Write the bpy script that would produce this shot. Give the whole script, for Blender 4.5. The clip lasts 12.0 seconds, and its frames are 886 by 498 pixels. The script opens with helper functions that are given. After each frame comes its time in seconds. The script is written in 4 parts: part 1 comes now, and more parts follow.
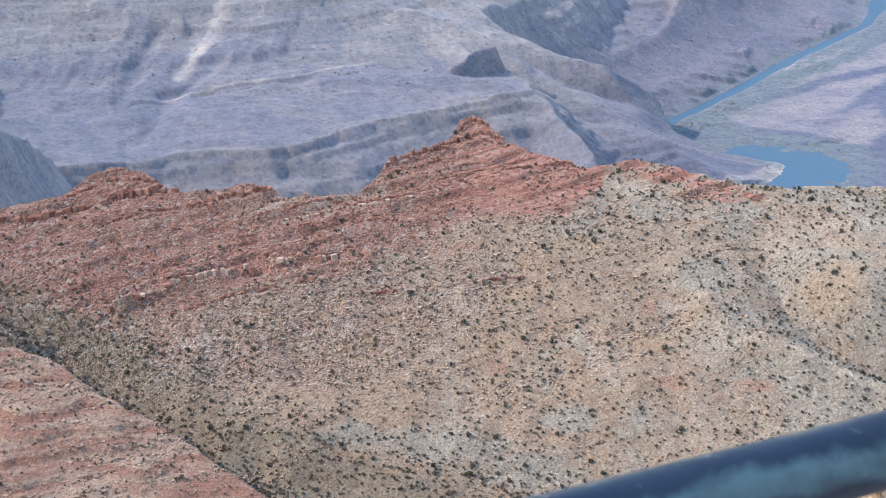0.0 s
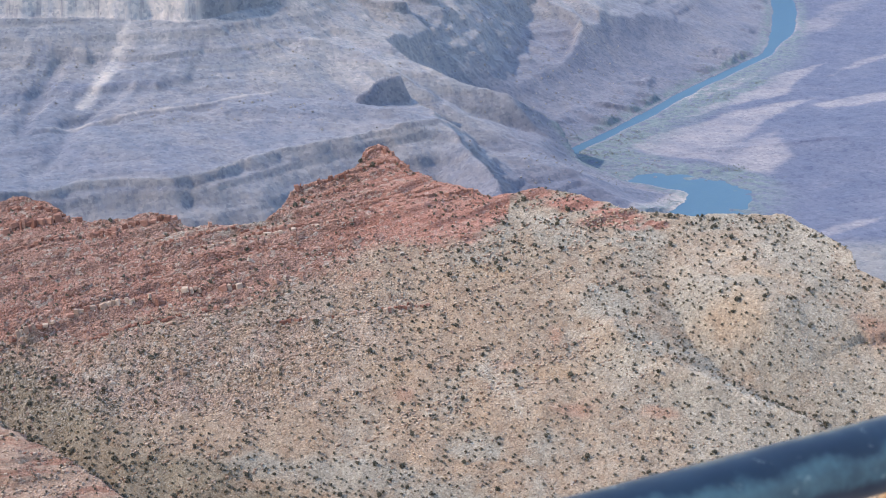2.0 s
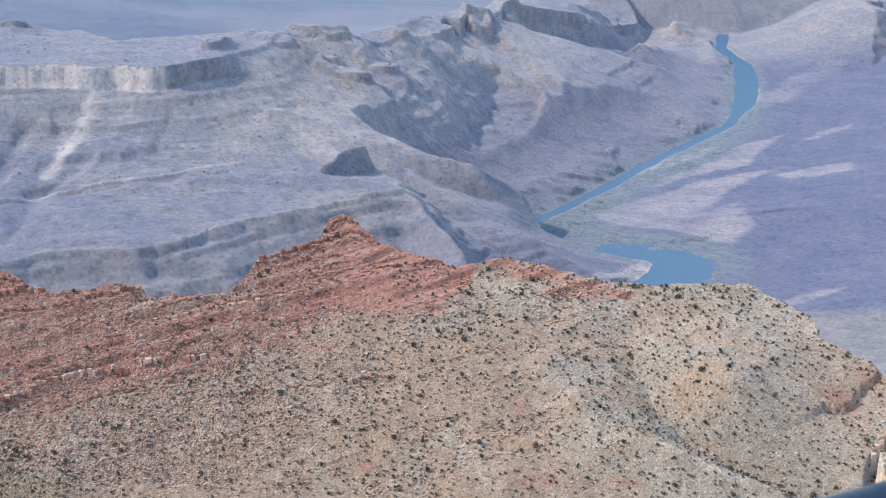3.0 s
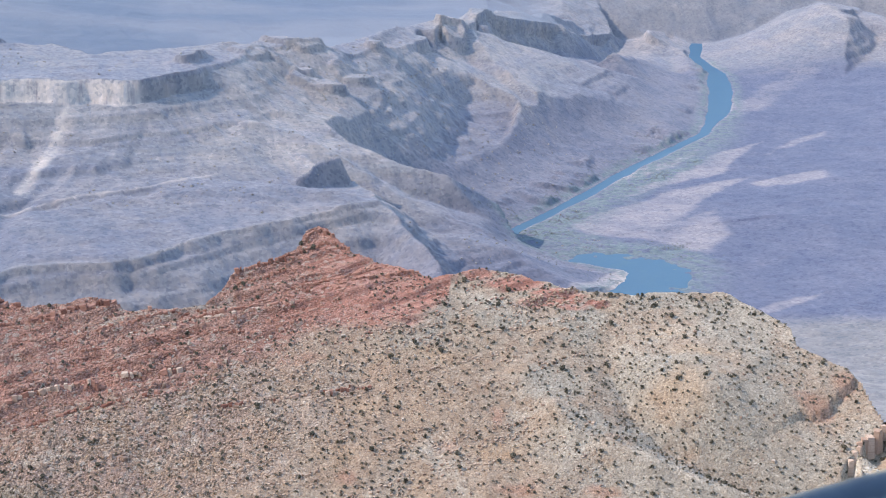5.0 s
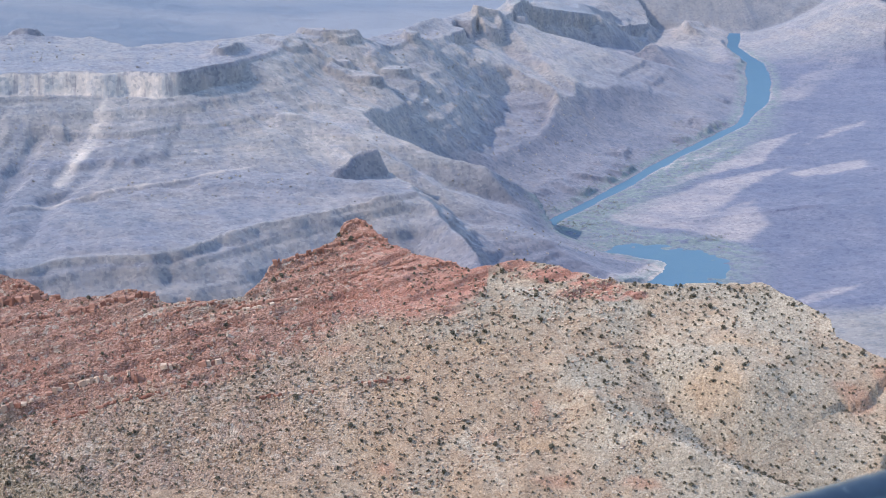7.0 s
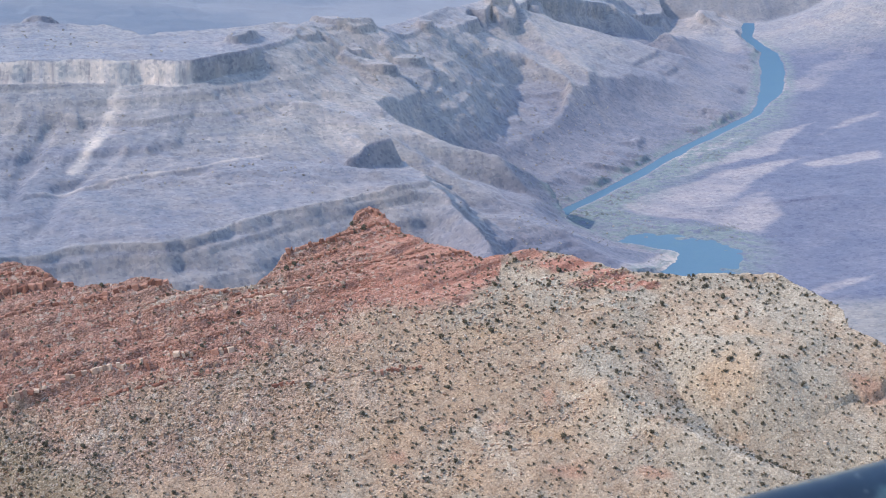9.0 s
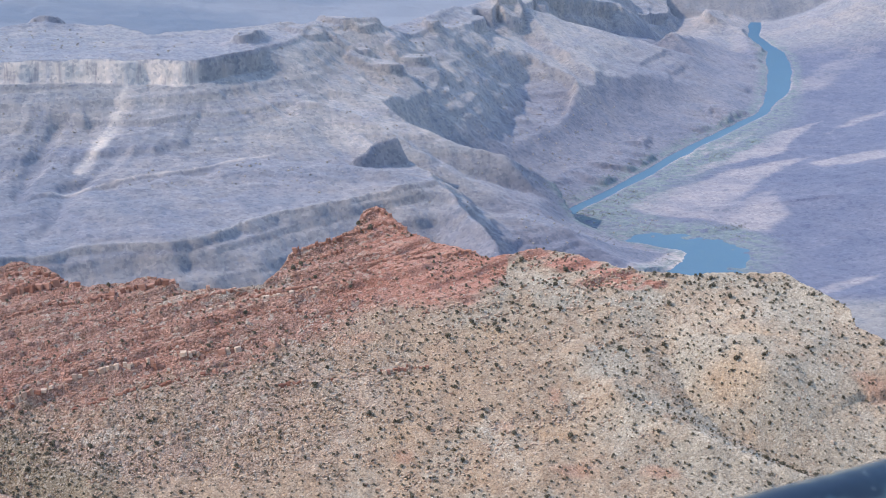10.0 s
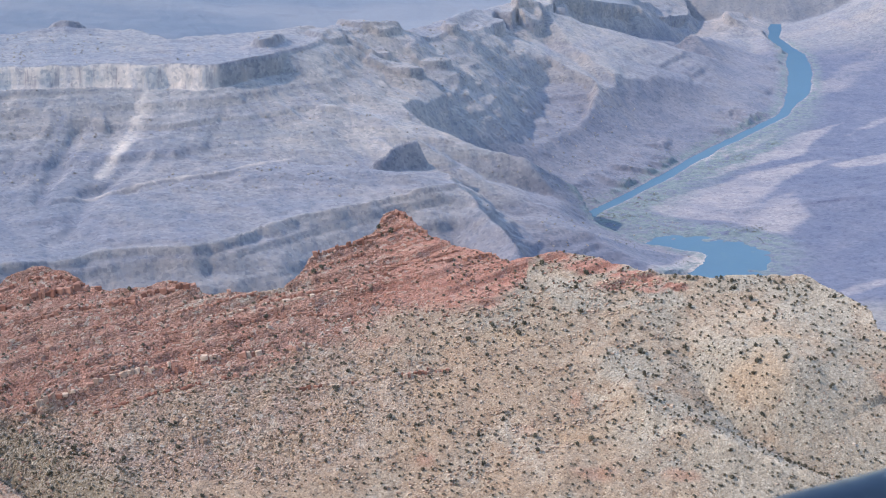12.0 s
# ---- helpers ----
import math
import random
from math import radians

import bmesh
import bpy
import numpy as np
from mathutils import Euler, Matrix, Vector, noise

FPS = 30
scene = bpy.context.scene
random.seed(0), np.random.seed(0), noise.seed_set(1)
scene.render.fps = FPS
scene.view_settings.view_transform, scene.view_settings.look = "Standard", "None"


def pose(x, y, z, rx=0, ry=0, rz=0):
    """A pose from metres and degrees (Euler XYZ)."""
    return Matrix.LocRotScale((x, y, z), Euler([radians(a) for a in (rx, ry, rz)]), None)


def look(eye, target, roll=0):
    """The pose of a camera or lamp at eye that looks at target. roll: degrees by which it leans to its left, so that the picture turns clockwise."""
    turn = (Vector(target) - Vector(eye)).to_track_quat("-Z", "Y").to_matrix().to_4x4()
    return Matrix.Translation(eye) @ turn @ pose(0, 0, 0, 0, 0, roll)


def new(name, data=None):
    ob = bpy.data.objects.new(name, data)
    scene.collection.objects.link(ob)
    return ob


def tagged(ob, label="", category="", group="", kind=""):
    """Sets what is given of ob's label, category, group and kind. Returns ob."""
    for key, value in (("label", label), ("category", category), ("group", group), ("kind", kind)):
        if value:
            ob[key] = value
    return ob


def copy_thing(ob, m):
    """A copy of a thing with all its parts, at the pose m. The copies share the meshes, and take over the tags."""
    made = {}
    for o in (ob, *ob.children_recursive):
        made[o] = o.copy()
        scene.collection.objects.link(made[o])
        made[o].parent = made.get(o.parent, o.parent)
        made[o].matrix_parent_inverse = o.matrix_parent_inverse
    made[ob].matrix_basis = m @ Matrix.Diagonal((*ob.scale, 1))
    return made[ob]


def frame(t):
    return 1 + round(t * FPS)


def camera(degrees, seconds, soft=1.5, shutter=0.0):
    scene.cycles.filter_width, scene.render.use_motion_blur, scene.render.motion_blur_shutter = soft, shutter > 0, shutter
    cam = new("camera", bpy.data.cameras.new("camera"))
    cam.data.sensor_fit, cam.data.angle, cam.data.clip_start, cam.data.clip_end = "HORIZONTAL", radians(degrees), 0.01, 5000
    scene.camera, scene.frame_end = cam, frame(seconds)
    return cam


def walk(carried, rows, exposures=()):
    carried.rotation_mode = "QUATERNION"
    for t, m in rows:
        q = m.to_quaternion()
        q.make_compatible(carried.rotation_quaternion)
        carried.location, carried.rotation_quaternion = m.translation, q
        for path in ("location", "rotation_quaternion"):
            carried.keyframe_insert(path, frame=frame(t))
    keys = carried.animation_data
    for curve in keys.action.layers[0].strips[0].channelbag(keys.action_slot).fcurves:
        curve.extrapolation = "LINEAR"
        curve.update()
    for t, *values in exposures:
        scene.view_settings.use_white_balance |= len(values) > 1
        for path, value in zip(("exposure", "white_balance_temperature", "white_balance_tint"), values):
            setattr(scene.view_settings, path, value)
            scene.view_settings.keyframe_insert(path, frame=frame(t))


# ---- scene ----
# The eye stands at a canyon rim, 760 m above the river, and only turns.
EYE = 760.0
cam = camera(26.0, 12.0, soft=1.05)
cam.data.dof.use_dof, cam.data.dof.focus_distance, cam.data.dof.aperture_fstop = True, 1200.0, 26.0
ROWS = [
    (0, 0.0, 0.0, 0.0039, 3.466, -18.737, 0.174),
    (0.5, 0.0, 0.0, 0.0070, 2.539, -18.563, -0.045),
    (1, 0.0, 0.0, 0.0071, 1.956, -18.308, -0.212),
    (1.5, 0.0, 0.0, 0.0081, 1.194, -18.195, -0.348),
    (2, 0.0, 0.0, 0.0079, 0.728, -17.880, -0.503),
    (2.5, 0.0, 0.0, 0.0105, 0.136, -17.643, -0.661),
    (2.7, 0.0, 0.0, 0.0139, -0.134, -17.626, -0.700),
    (2.8, 0.0, 0.0, 0.0156, -0.250, -17.560, -0.720),
    (2.9, 0.0, 0.0, 0.0176, -0.350, -17.440, -0.740),
    (3, 0.0, 0.0, 0.0126, -0.301, -15.773, -0.759),
    (3.1, 0.0, 0.0, 0.0121, -0.020, -15.170, -0.755),
    (3.2, 0.0, 0.0, 0.0116, 0.080, -15.110, -0.750),
    (3.5, 0.0, 0.0, 0.0102, 0.079, -14.980, -0.747),
    (3.7, 0.0, 0.0, 0.0092, -0.140, -15.050, -0.720),
    (5.3, 0.0, 0.0, 0.0017, -1.156, -15.496, -0.427),
    (5.5, 0.0, 0.0, 0.0076, -0.823, -15.550, -0.191),
    (6, 0.0, 0.0, -0.0005, -0.185, -15.705, 0.005),
    (6.5, 0.0, 0.0, -0.0001, 0.000, -15.700, 0.000),
    (7, 0.0, 0.0, 0.0004, -0.088, -15.701, 0.010),
    (7.5, 0.0, 0.0, -0.0006, -0.053, -15.683, -0.010),
    (7.7, 0.0, 0.0, -0.0015, 0.013, -15.859, -0.003),
    (9.5, 0.0, 0.0, -0.0043, 0.441, -16.038, -0.096),
    (10, 0.0, 0.0, -0.0053, 0.523, -16.043, -0.016),
    (10.5, 0.0, 0.0, -0.0053, 0.516, -16.043, -0.061),
    (11, 0.0, 0.0, -0.0051, 0.468, -16.077, 0.011),
    (11.5, 0.0, 0.0, -0.0056, 0.431, -16.039, 0.089),
    (12, 0.0, 0.0, -0.0045, 1.056, -15.948, 0.321),
]
walk(cam, [(t, pose(x, y, EYE + z, 90 + pitch, roll, yaw)) for t, x, y, z, yaw, pitch, roll in ROWS],
     exposures=[(0.0, 1.48, 7000, 13), (2.0, 1.46, 7000, 13), (3.0, 1.42, 7000, 13), (3.5, 1.48, 7000, 13), (6.5, 1.53, 7000, 13), (9.5, 1.50, 7000, 13), (12.0, 1.50, 7000, 13)])

# ---- world, sun, exposure ----
SUN_TO = Vector((-0.74, -0.16, 0.63)).normalized()
SUN_EL, SUN_AZ = math.asin(SUN_TO.z), math.atan2(SUN_TO.x, SUN_TO.y)
world = bpy.data.worlds.new("sky")
scene.world = world
world.use_nodes = True
wn = world.node_tree
wn.nodes.clear()
sky = wn.nodes.new("ShaderNodeTexSky")
sky.sky_type, sky.sun_disc = "NISHITA", False
sky.sun_elevation, sky.sun_rotation = SUN_EL, SUN_AZ
sky.altitude, sky.air_density, sky.dust_density = 2000, 1.8, 0.3
back = wn.nodes.new("ShaderNodeBackground")
back.inputs["Strength"].default_value = 0.15
wout = wn.nodes.new("ShaderNodeOutputWorld")
wn.links.new(sky.outputs[0], back.inputs["Color"])
wn.links.new(back.outputs[0], wout.inputs["Surface"])
sun = new("sun", bpy.data.lights.new("sun", "SUN"))
sun.data.energy, sun.data.angle, sun.data.color = 1.68, radians(0.53), (1.0, 0.85, 0.66)
sun.matrix_world = look(SUN_TO * 50 + Vector((0, 0, 800)), (0, 0, 800))

# ---- materials ----


class Nodes:
    """A short hand for node materials."""

    def __init__(self, name, rough=0.9):
        self.m = bpy.data.materials.new(name)
        self.m.use_nodes = True
        self.t = self.m.node_tree
        self.b = self.t.nodes["Principled BSDF"]
        self.b.inputs["Roughness"].default_value = rough
        self.b.inputs["Specular IOR Level"].default_value = 0.15
        self.b.inputs["Diffuse Roughness"].default_value = 1.0
        self.geo = self.t.nodes.new("ShaderNodeNewGeometry")
        self.info = self.t.nodes.new("ShaderNodeObjectInfo")

    def put(self, sock, v):
        if isinstance(v, bpy.types.NodeSocket):
            self.t.links.new(v, sock)
        elif isinstance(v, (tuple, list)) and len(v) == 3 and sock.type == "RGBA":
            sock.default_value = (*v, 1)
        else:
            sock.default_value = v

    def scaled(self, sx, sy, sz):
        n = self.t.nodes.new("ShaderNodeVectorMath")
        n.operation = "MULTIPLY"
        self.t.links.new(self.geo.outputs["Position"], n.inputs[0])
        n.inputs[1].default_value = (sx, sy, sz)
        return n.outputs[0]

    def downhill(self, sx, sy, sz):
        """Coordinates drawn out along the washes, which run down towards the south-west."""
        m = self.t.nodes.new("ShaderNodeMapping")
        m.inputs["Rotation"].default_value = (0, 0, radians(-15))
        self.t.links.new(self.geo.outputs["Position"], m.inputs["Vector"])
        n = self.t.nodes.new("ShaderNodeVectorMath")
        n.operation = "MULTIPLY"
        self.t.links.new(m.outputs[0], n.inputs[0])
        n.inputs[1].default_value = (sx, sy, sz)
        return n.outputs[0]

    def noise(self, scale, detail=5.0, rough=0.6, vec=None, distort=0.0):
        n = self.t.nodes.new("ShaderNodeTexNoise")
        self.put(n.inputs["Vector"], vec or self.geo.outputs["Position"])
        self.put(n.inputs["Scale"], scale)
        self.put(n.inputs["Detail"], detail)
        self.put(n.inputs["Roughness"], rough)
        self.put(n.inputs["Distortion"], distort)
        return n.outputs["Fac"]

    def cells(self, scale, vec=None):
        """Broken stones: a random value for each, and the way from its middle."""
        n = self.t.nodes.new("ShaderNodeTexVoronoi")
        self.put(n.inputs["Vector"], vec or self.geo.outputs["Position"])
        n.inputs["Scale"].default_value = scale
        s = self.t.nodes.new("ShaderNodeSeparateColor")
        self.t.links.new(n.outputs["Color"], s.inputs[0])
        return s.outputs[0], n.outputs["Distance"]

    def beds(self, along, across):
        """Coordinates that follow the dipping beds of the ridge."""
        d = self.t.nodes.new("ShaderNodeVectorMath")
        d.operation = "DOT_PRODUCT"
        self.t.links.new(self.geo.outputs["Position"], d.inputs[0])
        d.inputs[1].default_value = (-0.18, 0, 1)
        p = self.t.nodes.new("ShaderNodeSeparateXYZ")
        self.t.links.new(self.geo.outputs["Position"], p.inputs[0])
        c = self.t.nodes.new("ShaderNodeCombineXYZ")
        self.put(c.inputs[0], self.maths("MULTIPLY", p.outputs[0], along))
        self.put(c.inputs[1], self.maths("MULTIPLY", p.outputs[1], along))
        self.put(c.inputs[2], self.maths("MULTIPLY", d.outputs["Value"], across))
        return c.outputs[0]

    def ramp(self, v, a, b, lo=0.0, hi=1.0):
        n = self.t.nodes.new("ShaderNodeMapRange")
        n.interpolation_type = "SMOOTHSTEP"
        self.put(n.inputs["Value"], v)
        for i, k in ((1, a), (2, b), (3, lo), (4, hi)):
            n.inputs[i].default_value = k
        return n.outputs[0]

    def maths(self, op, a, b):
        n = self.t.nodes.new("ShaderNodeMath")
        n.operation = op
        self.put(n.inputs[0], a)
        self.put(n.inputs[1], b)
        return n.outputs[0]

    def mix(self, f, a, b, kind="MIX"):
        n = self.t.nodes.new("ShaderNodeMix")
        n.data_type, n.blend_type = "RGBA", kind
        self.put(n.inputs[0], f)
        self.put(n.inputs[6], a)
        self.put(n.inputs[7], b)
        return n.outputs[2]

    def attribute(self, name):
        n = self.t.nodes.new("ShaderNodeAttribute")
        n.attribute_name = name
        s = self.t.nodes.new("ShaderNodeSeparateColor")
        self.t.links.new(n.outputs["Color"], s.inputs[0])
        return s.outputs[0], s.outputs[1], s.outputs[2], n.outputs["Alpha"]

    def bump(self, v, strength, distance):
        n = self.t.nodes.new("ShaderNodeBump")
        self.put(n.inputs["Height"], v)
        n.inputs["Strength"].default_value, n.inputs["Distance"].default_value = strength, distance
        if self.b.inputs["Normal"].links:
            self.t.links.new(self.b.inputs["Normal"].links[0].from_socket, n.inputs["Normal"])
        self.t.links.new(n.outputs[0], self.b.inputs["Normal"])

    def done(self, colour):
        self.put(self.b.inputs["Base Color"], colour)
        return self.m


def ridge_ground():
    n = Nodes("ridge_soil_and_talus")
    red, grey, gold, chalk = n.attribute("soil")
    spur, rubble, pink, wash = n.attribute("cover")
    fine = n.noise(1.1, 4, 0.7)
    mid = n.noise(0.12, 6, 0.7)
    big = n.noise(0.03, 5, 0.65, None, 0.5)
    bands = n.noise(1.0, 4, 0.65, n.beds(0.02, 0.42))
    thin = n.noise(1.0, 4, 0.7, n.beds(0.05, 1.1))
    tan = n.mix(n.ramp(mid, 0.32, 0.68), (0.352, 0.252, 0.185), (0.413, 0.318, 0.241))
    ash = n.mix(n.ramp(mid, 0.3, 0.7), (0.319, 0.279, 0.232), (0.397, 0.354, 0.299))
    ochre = n.mix(n.ramp(mid, 0.3, 0.7), (0.418, 0.283, 0.181), (0.471, 0.341, 0.236))
    rust = n.mix(n.ramp(bands, 0.36, 0.62), (0.365, 0.168, 0.130), (0.445, 0.238, 0.190))
    rust = n.mix(n.ramp(thin, 0.54, 0.64, 0, 0.55), rust, (0.44, 0.285, 0.228))
    rust = n.mix(n.ramp(n.noise(1.0, 3, 0.6, n.beds(0.012, 0.8)), 0.53, 0.61, 0, 0.35), rust, (0.25, 0.115, 0.088))
    clay = n.mix(n.ramp(mid, 0.35, 0.65), (0.351, 0.190, 0.137), (0.418, 0.247, 0.181))
    level = n.noise(1.0, 4, 0.6, n.scaled(0.012, 0.012, 0.30))
    flank = n.mix(n.ramp(level, 0.42, 0.56), (0.345, 0.190, 0.143), (0.425, 0.300, 0.232))
    wobble = n.maths("MULTIPLY", n.maths("SUBTRACT", mid, 0.5), 0.7)
    c = n.mix(n.ramp(n.maths("ADD", grey, wobble), 0.15, 0.85), tan, ash)
    c = n.mix(n.ramp(n.maths("ADD", gold, wobble), 0.2, 1.1, 0, 0.6), c, ochre)
    c = n.mix(n.ramp(n.maths("ADD", pink, wobble), 0.2, 0.9, 0, 0.75), c, clay)
    c = n.mix(n.ramp(n.maths("ADD", red, wobble), 0.2, 0.75), c, rust)
    c = n.mix(n.maths("MULTIPLY", n.maths("SUBTRACT", rubble, n.maths("MULTIPLY", red, 0.5)), n.ramp(big, 0.40, 0.56, 0.25, 0.8)), c, (0.41, 0.288, 0.238))
    # grey gully soil, darkened further to paint in the gully's shade
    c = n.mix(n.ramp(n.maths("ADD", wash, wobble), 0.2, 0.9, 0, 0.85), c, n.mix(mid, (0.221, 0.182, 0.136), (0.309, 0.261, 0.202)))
    c = n.mix(n.ramp(n.maths("ADD", spur, n.maths("MULTIPLY", wobble, 0.5)), 0.3, 0.7), c, flank)
    c = n.mix(n.maths("MULTIPLY", chalk, n.ramp(n.noise(0.2, 5, 0.7), 0.35, 0.6, 0.1, 0.75)), c, (0.492, 0.429, 0.356))
    one, gap = n.cells(0.9)
    two, _ = n.cells(0.34, n.beds(1.0, 1.5))
    three, _ = n.cells(1.7)
    rough = n.maths("SUBTRACT", n.ramp(rubble, 0, 1, 0.6, 1.0), n.maths("MULTIPLY", red, 0.3))
    c = n.mix(n.maths("MULTIPLY", n.ramp(one, 0.72, 0.95), rough), c, (1.45, 1.46, 1.47), "MULTIPLY")
    c = n.mix(n.maths("MULTIPLY", n.ramp(one, 0.3, 0.05), rough), c, (0.56, 0.53, 0.52), "MULTIPLY")
    c = n.mix(n.maths("MULTIPLY", n.ramp(two, 0.35, 0.0), n.ramp(rubble, 0, 1, 0.2, 0.8)), c, (0.737, 0.742, 0.781), "MULTIPLY")
    c = n.mix(n.maths("MULTIPLY", n.ramp(two, 0.8, 0.95), n.ramp(rubble, 0, 1, 0.1, 0.6)), c, (0.505, 0.446, 0.388))
    c = n.mix(n.ramp(three, 0.8, 0.95, 0, 0.5), c, (1.28, 1.28, 1.28), "MULTIPLY")
    c = n.mix(n.ramp(three, 0.25, 0.05, 0, 0.6), c, (0.640, 0.670, 0.704), "MULTIPLY")
    c = n.mix(n.ramp(fine, 0.58, 0.68, 0, 0.35), c, (0.475, 0.402, 0.324))
    c = n.mix(n.ramp(n.noise(0.7, 4, 0.75), 0.58, 0.67, 0, 0.45), c, (0.186, 0.140, 0.111))
    n.bump(n.noise(0.45, 6, 0.8), 0.75, 1.6)
    n.bump(n.maths("MULTIPLY", n.maths("SUBTRACT", 1.0, gap), n.ramp(rubble, 0.1, 0.9, 0.12, 1.0)), 1.0, 1.6)
    return n.done(c)


def far_ground():
    n = Nodes("hazy_far_shale_and_limestone")
    # haze is put into the material: a faint blue sheen over bluish rock colours
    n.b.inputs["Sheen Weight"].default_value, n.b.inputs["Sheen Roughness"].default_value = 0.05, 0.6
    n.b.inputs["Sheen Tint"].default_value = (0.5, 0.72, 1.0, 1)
    purple, pale, green, tan_soil = n.attribute("rock")
    beyond, wall, _, _ = n.attribute("plain")
    mid = n.noise(0.010, 7, 0.65, None, 0.4)
    fine = n.noise(0.06, 5, 0.7)
    layer = n.noise(1.0, 3, 0.6, n.scaled(0.002, 0.002, 0.09))
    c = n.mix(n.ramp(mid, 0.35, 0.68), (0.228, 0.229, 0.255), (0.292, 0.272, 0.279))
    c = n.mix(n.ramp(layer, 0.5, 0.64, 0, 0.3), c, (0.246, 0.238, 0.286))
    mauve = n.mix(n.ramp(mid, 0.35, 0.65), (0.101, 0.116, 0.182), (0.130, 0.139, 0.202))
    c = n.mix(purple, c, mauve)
    c = n.mix(n.ramp(n.maths("ADD", pale, n.maths("MULTIPLY", n.maths("SUBTRACT", mid, 0.5), 0.5)), 0.1, 0.95), c, (0.462, 0.405, 0.384))
    c = n.mix(n.maths("MULTIPLY", n.ramp(n.noise(0.007, 6, 0.7, None, 0.6), 0.48, 0.62, 0, 0.5), n.maths("SUBTRACT", 1.0, purple)), c, (0.296, 0.260, 0.252))
    flute = n.noise(1.0, 4, 0.65, n.scaled(0.10, 0.03, 0.006))
    c = n.mix(n.maths("MULTIPLY", wall, 0.52), c, (0.62, 0.56, 0.535))
    c = n.mix(n.maths("MULTIPLY", wall, n.ramp(flute, 0.5, 0.64, 0, 0.6)), c, (0.574, 0.516, 0.511))
    c = n.mix(n.maths("MULTIPLY", wall, n.ramp(flute, 0.48, 0.36, 0, 0.6)), c, (0.287, 0.253, 0.280))
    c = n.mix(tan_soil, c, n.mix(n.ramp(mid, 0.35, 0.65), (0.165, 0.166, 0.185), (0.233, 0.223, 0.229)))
    c = n.mix(n.maths("MULTIPLY", green, n.ramp(fine, 0.40, 0.52)), c, (0.149, 0.186, 0.201))
    one, _ = n.cells(0.22)
    c = n.mix(n.ramp(one, 0.72, 0.95, 0, 0.6), c, (1.25, 1.22, 1.18), "MULTIPLY")
    c = n.mix(n.ramp(one, 0.34, 0.08, 0, 0.7), c, (0.70, 0.74, 0.80), "MULTIPLY")
    two, _ = n.cells(0.09)
    c = n.mix(n.ramp(two, 0.3, 0.08, 0, 0.5), c, (0.80, 0.82, 0.86), "MULTIPLY")
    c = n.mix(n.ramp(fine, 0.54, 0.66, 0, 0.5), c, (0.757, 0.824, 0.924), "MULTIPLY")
    calm = n.maths("SUBTRACT", 1.0, n.maths("MULTIPLY", purple, 0.75))
    wash = n.noise(1.0, 6, 0.72, n.downhill(0.055, 0.009, 0.009), 0.5)
    c = n.mix(n.maths("MULTIPLY", n.ramp(wash, 0.5, 0.66, 0, 0.6), calm), c, (1.26, 1.22, 1.17), "MULTIPLY")
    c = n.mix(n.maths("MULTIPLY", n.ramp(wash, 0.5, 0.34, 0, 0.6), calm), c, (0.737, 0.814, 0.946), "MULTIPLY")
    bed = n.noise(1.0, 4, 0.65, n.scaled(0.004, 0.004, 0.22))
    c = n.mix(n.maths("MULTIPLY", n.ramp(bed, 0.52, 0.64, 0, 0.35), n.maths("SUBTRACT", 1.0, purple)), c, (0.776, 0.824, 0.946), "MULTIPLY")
    # the farthest land turns a smooth blue: distance haze painted as ground colour
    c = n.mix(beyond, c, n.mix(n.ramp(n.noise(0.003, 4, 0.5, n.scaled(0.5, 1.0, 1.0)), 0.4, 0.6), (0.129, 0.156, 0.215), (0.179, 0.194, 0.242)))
    n.bump(n.noise(0.03, 5, 0.68), 0.35, 5.0)
    n.bump(wash, 0.25, 4.0)
    n.bump(n.noise(0.13, 4, 0.7), 0.5, 2.0)
    return n.done(c)


def plain_rock(name, a, b, rough=0.85):
    n = Nodes(name, rough)
    v = n.maths("ADD", n.maths("MULTIPLY", n.geo.outputs["Random Per Island"], 0.6), n.maths("MULTIPLY", n.noise(0.8, 4), 0.5))
    n.bump(n.noise(2.0, 4, 0.7), 0.5, 0.4)
    return n.done(n.mix(n.ramp(v, 0.15, 0.9), a, b))


def ledge_rock(name, dark, light):
    n = Nodes(name)
    v = n.maths("ADD", n.maths("MULTIPLY", n.info.outputs["Random"], 0.75), n.maths("MULTIPLY", n.noise(0.6, 4), 0.4))
    c = n.mix(n.ramp(v, 0.2, 0.85), dark, light)
    c = n.mix(n.ramp(n.noise(1.0, 3, 0.6, n.scaled(0.1, 0.1, 2.2)), 0.5, 0.7, 0, 0.5), c, tuple(0.75 * k for k in dark))
    n.bump(n.noise(1.6, 5, 0.7, n.scaled(0.5, 0.5, 1.6)), 0.7, 0.5)
    return n.done(c)


def foliage(name, a, b):
    n = Nodes(name, 0.8)
    v = n.maths("ADD", n.maths("MULTIPLY", n.geo.outputs["Random Per Island"], 0.7), n.maths("MULTIPLY", n.info.outputs["Random"], 0.3))
    return n.done(n.mix(v, a, b))


def bark():
    n = Nodes("grey_bark")
    return n.done(n.mix(n.noise(6.0), (0.10, 0.08, 0.06), (0.2, 0.17, 0.14)))


def river_water():
    n = Nodes("river_water", 0.45)
    n.b.inputs["Specular IOR Level"].default_value = 0.06
    n.bump(n.noise(0.25, 3), 0.3, 0.5)
    c = n.mix(n.noise(0.01, 3), (0.050, 0.12, 0.205), (0.065, 0.14, 0.225))
    return n.done(n.mix(n.ramp(n.noise(0.03, 5, 0.7), 0.5, 0.7, 0, 0.4), c, (0.075, 0.15, 0.21)))


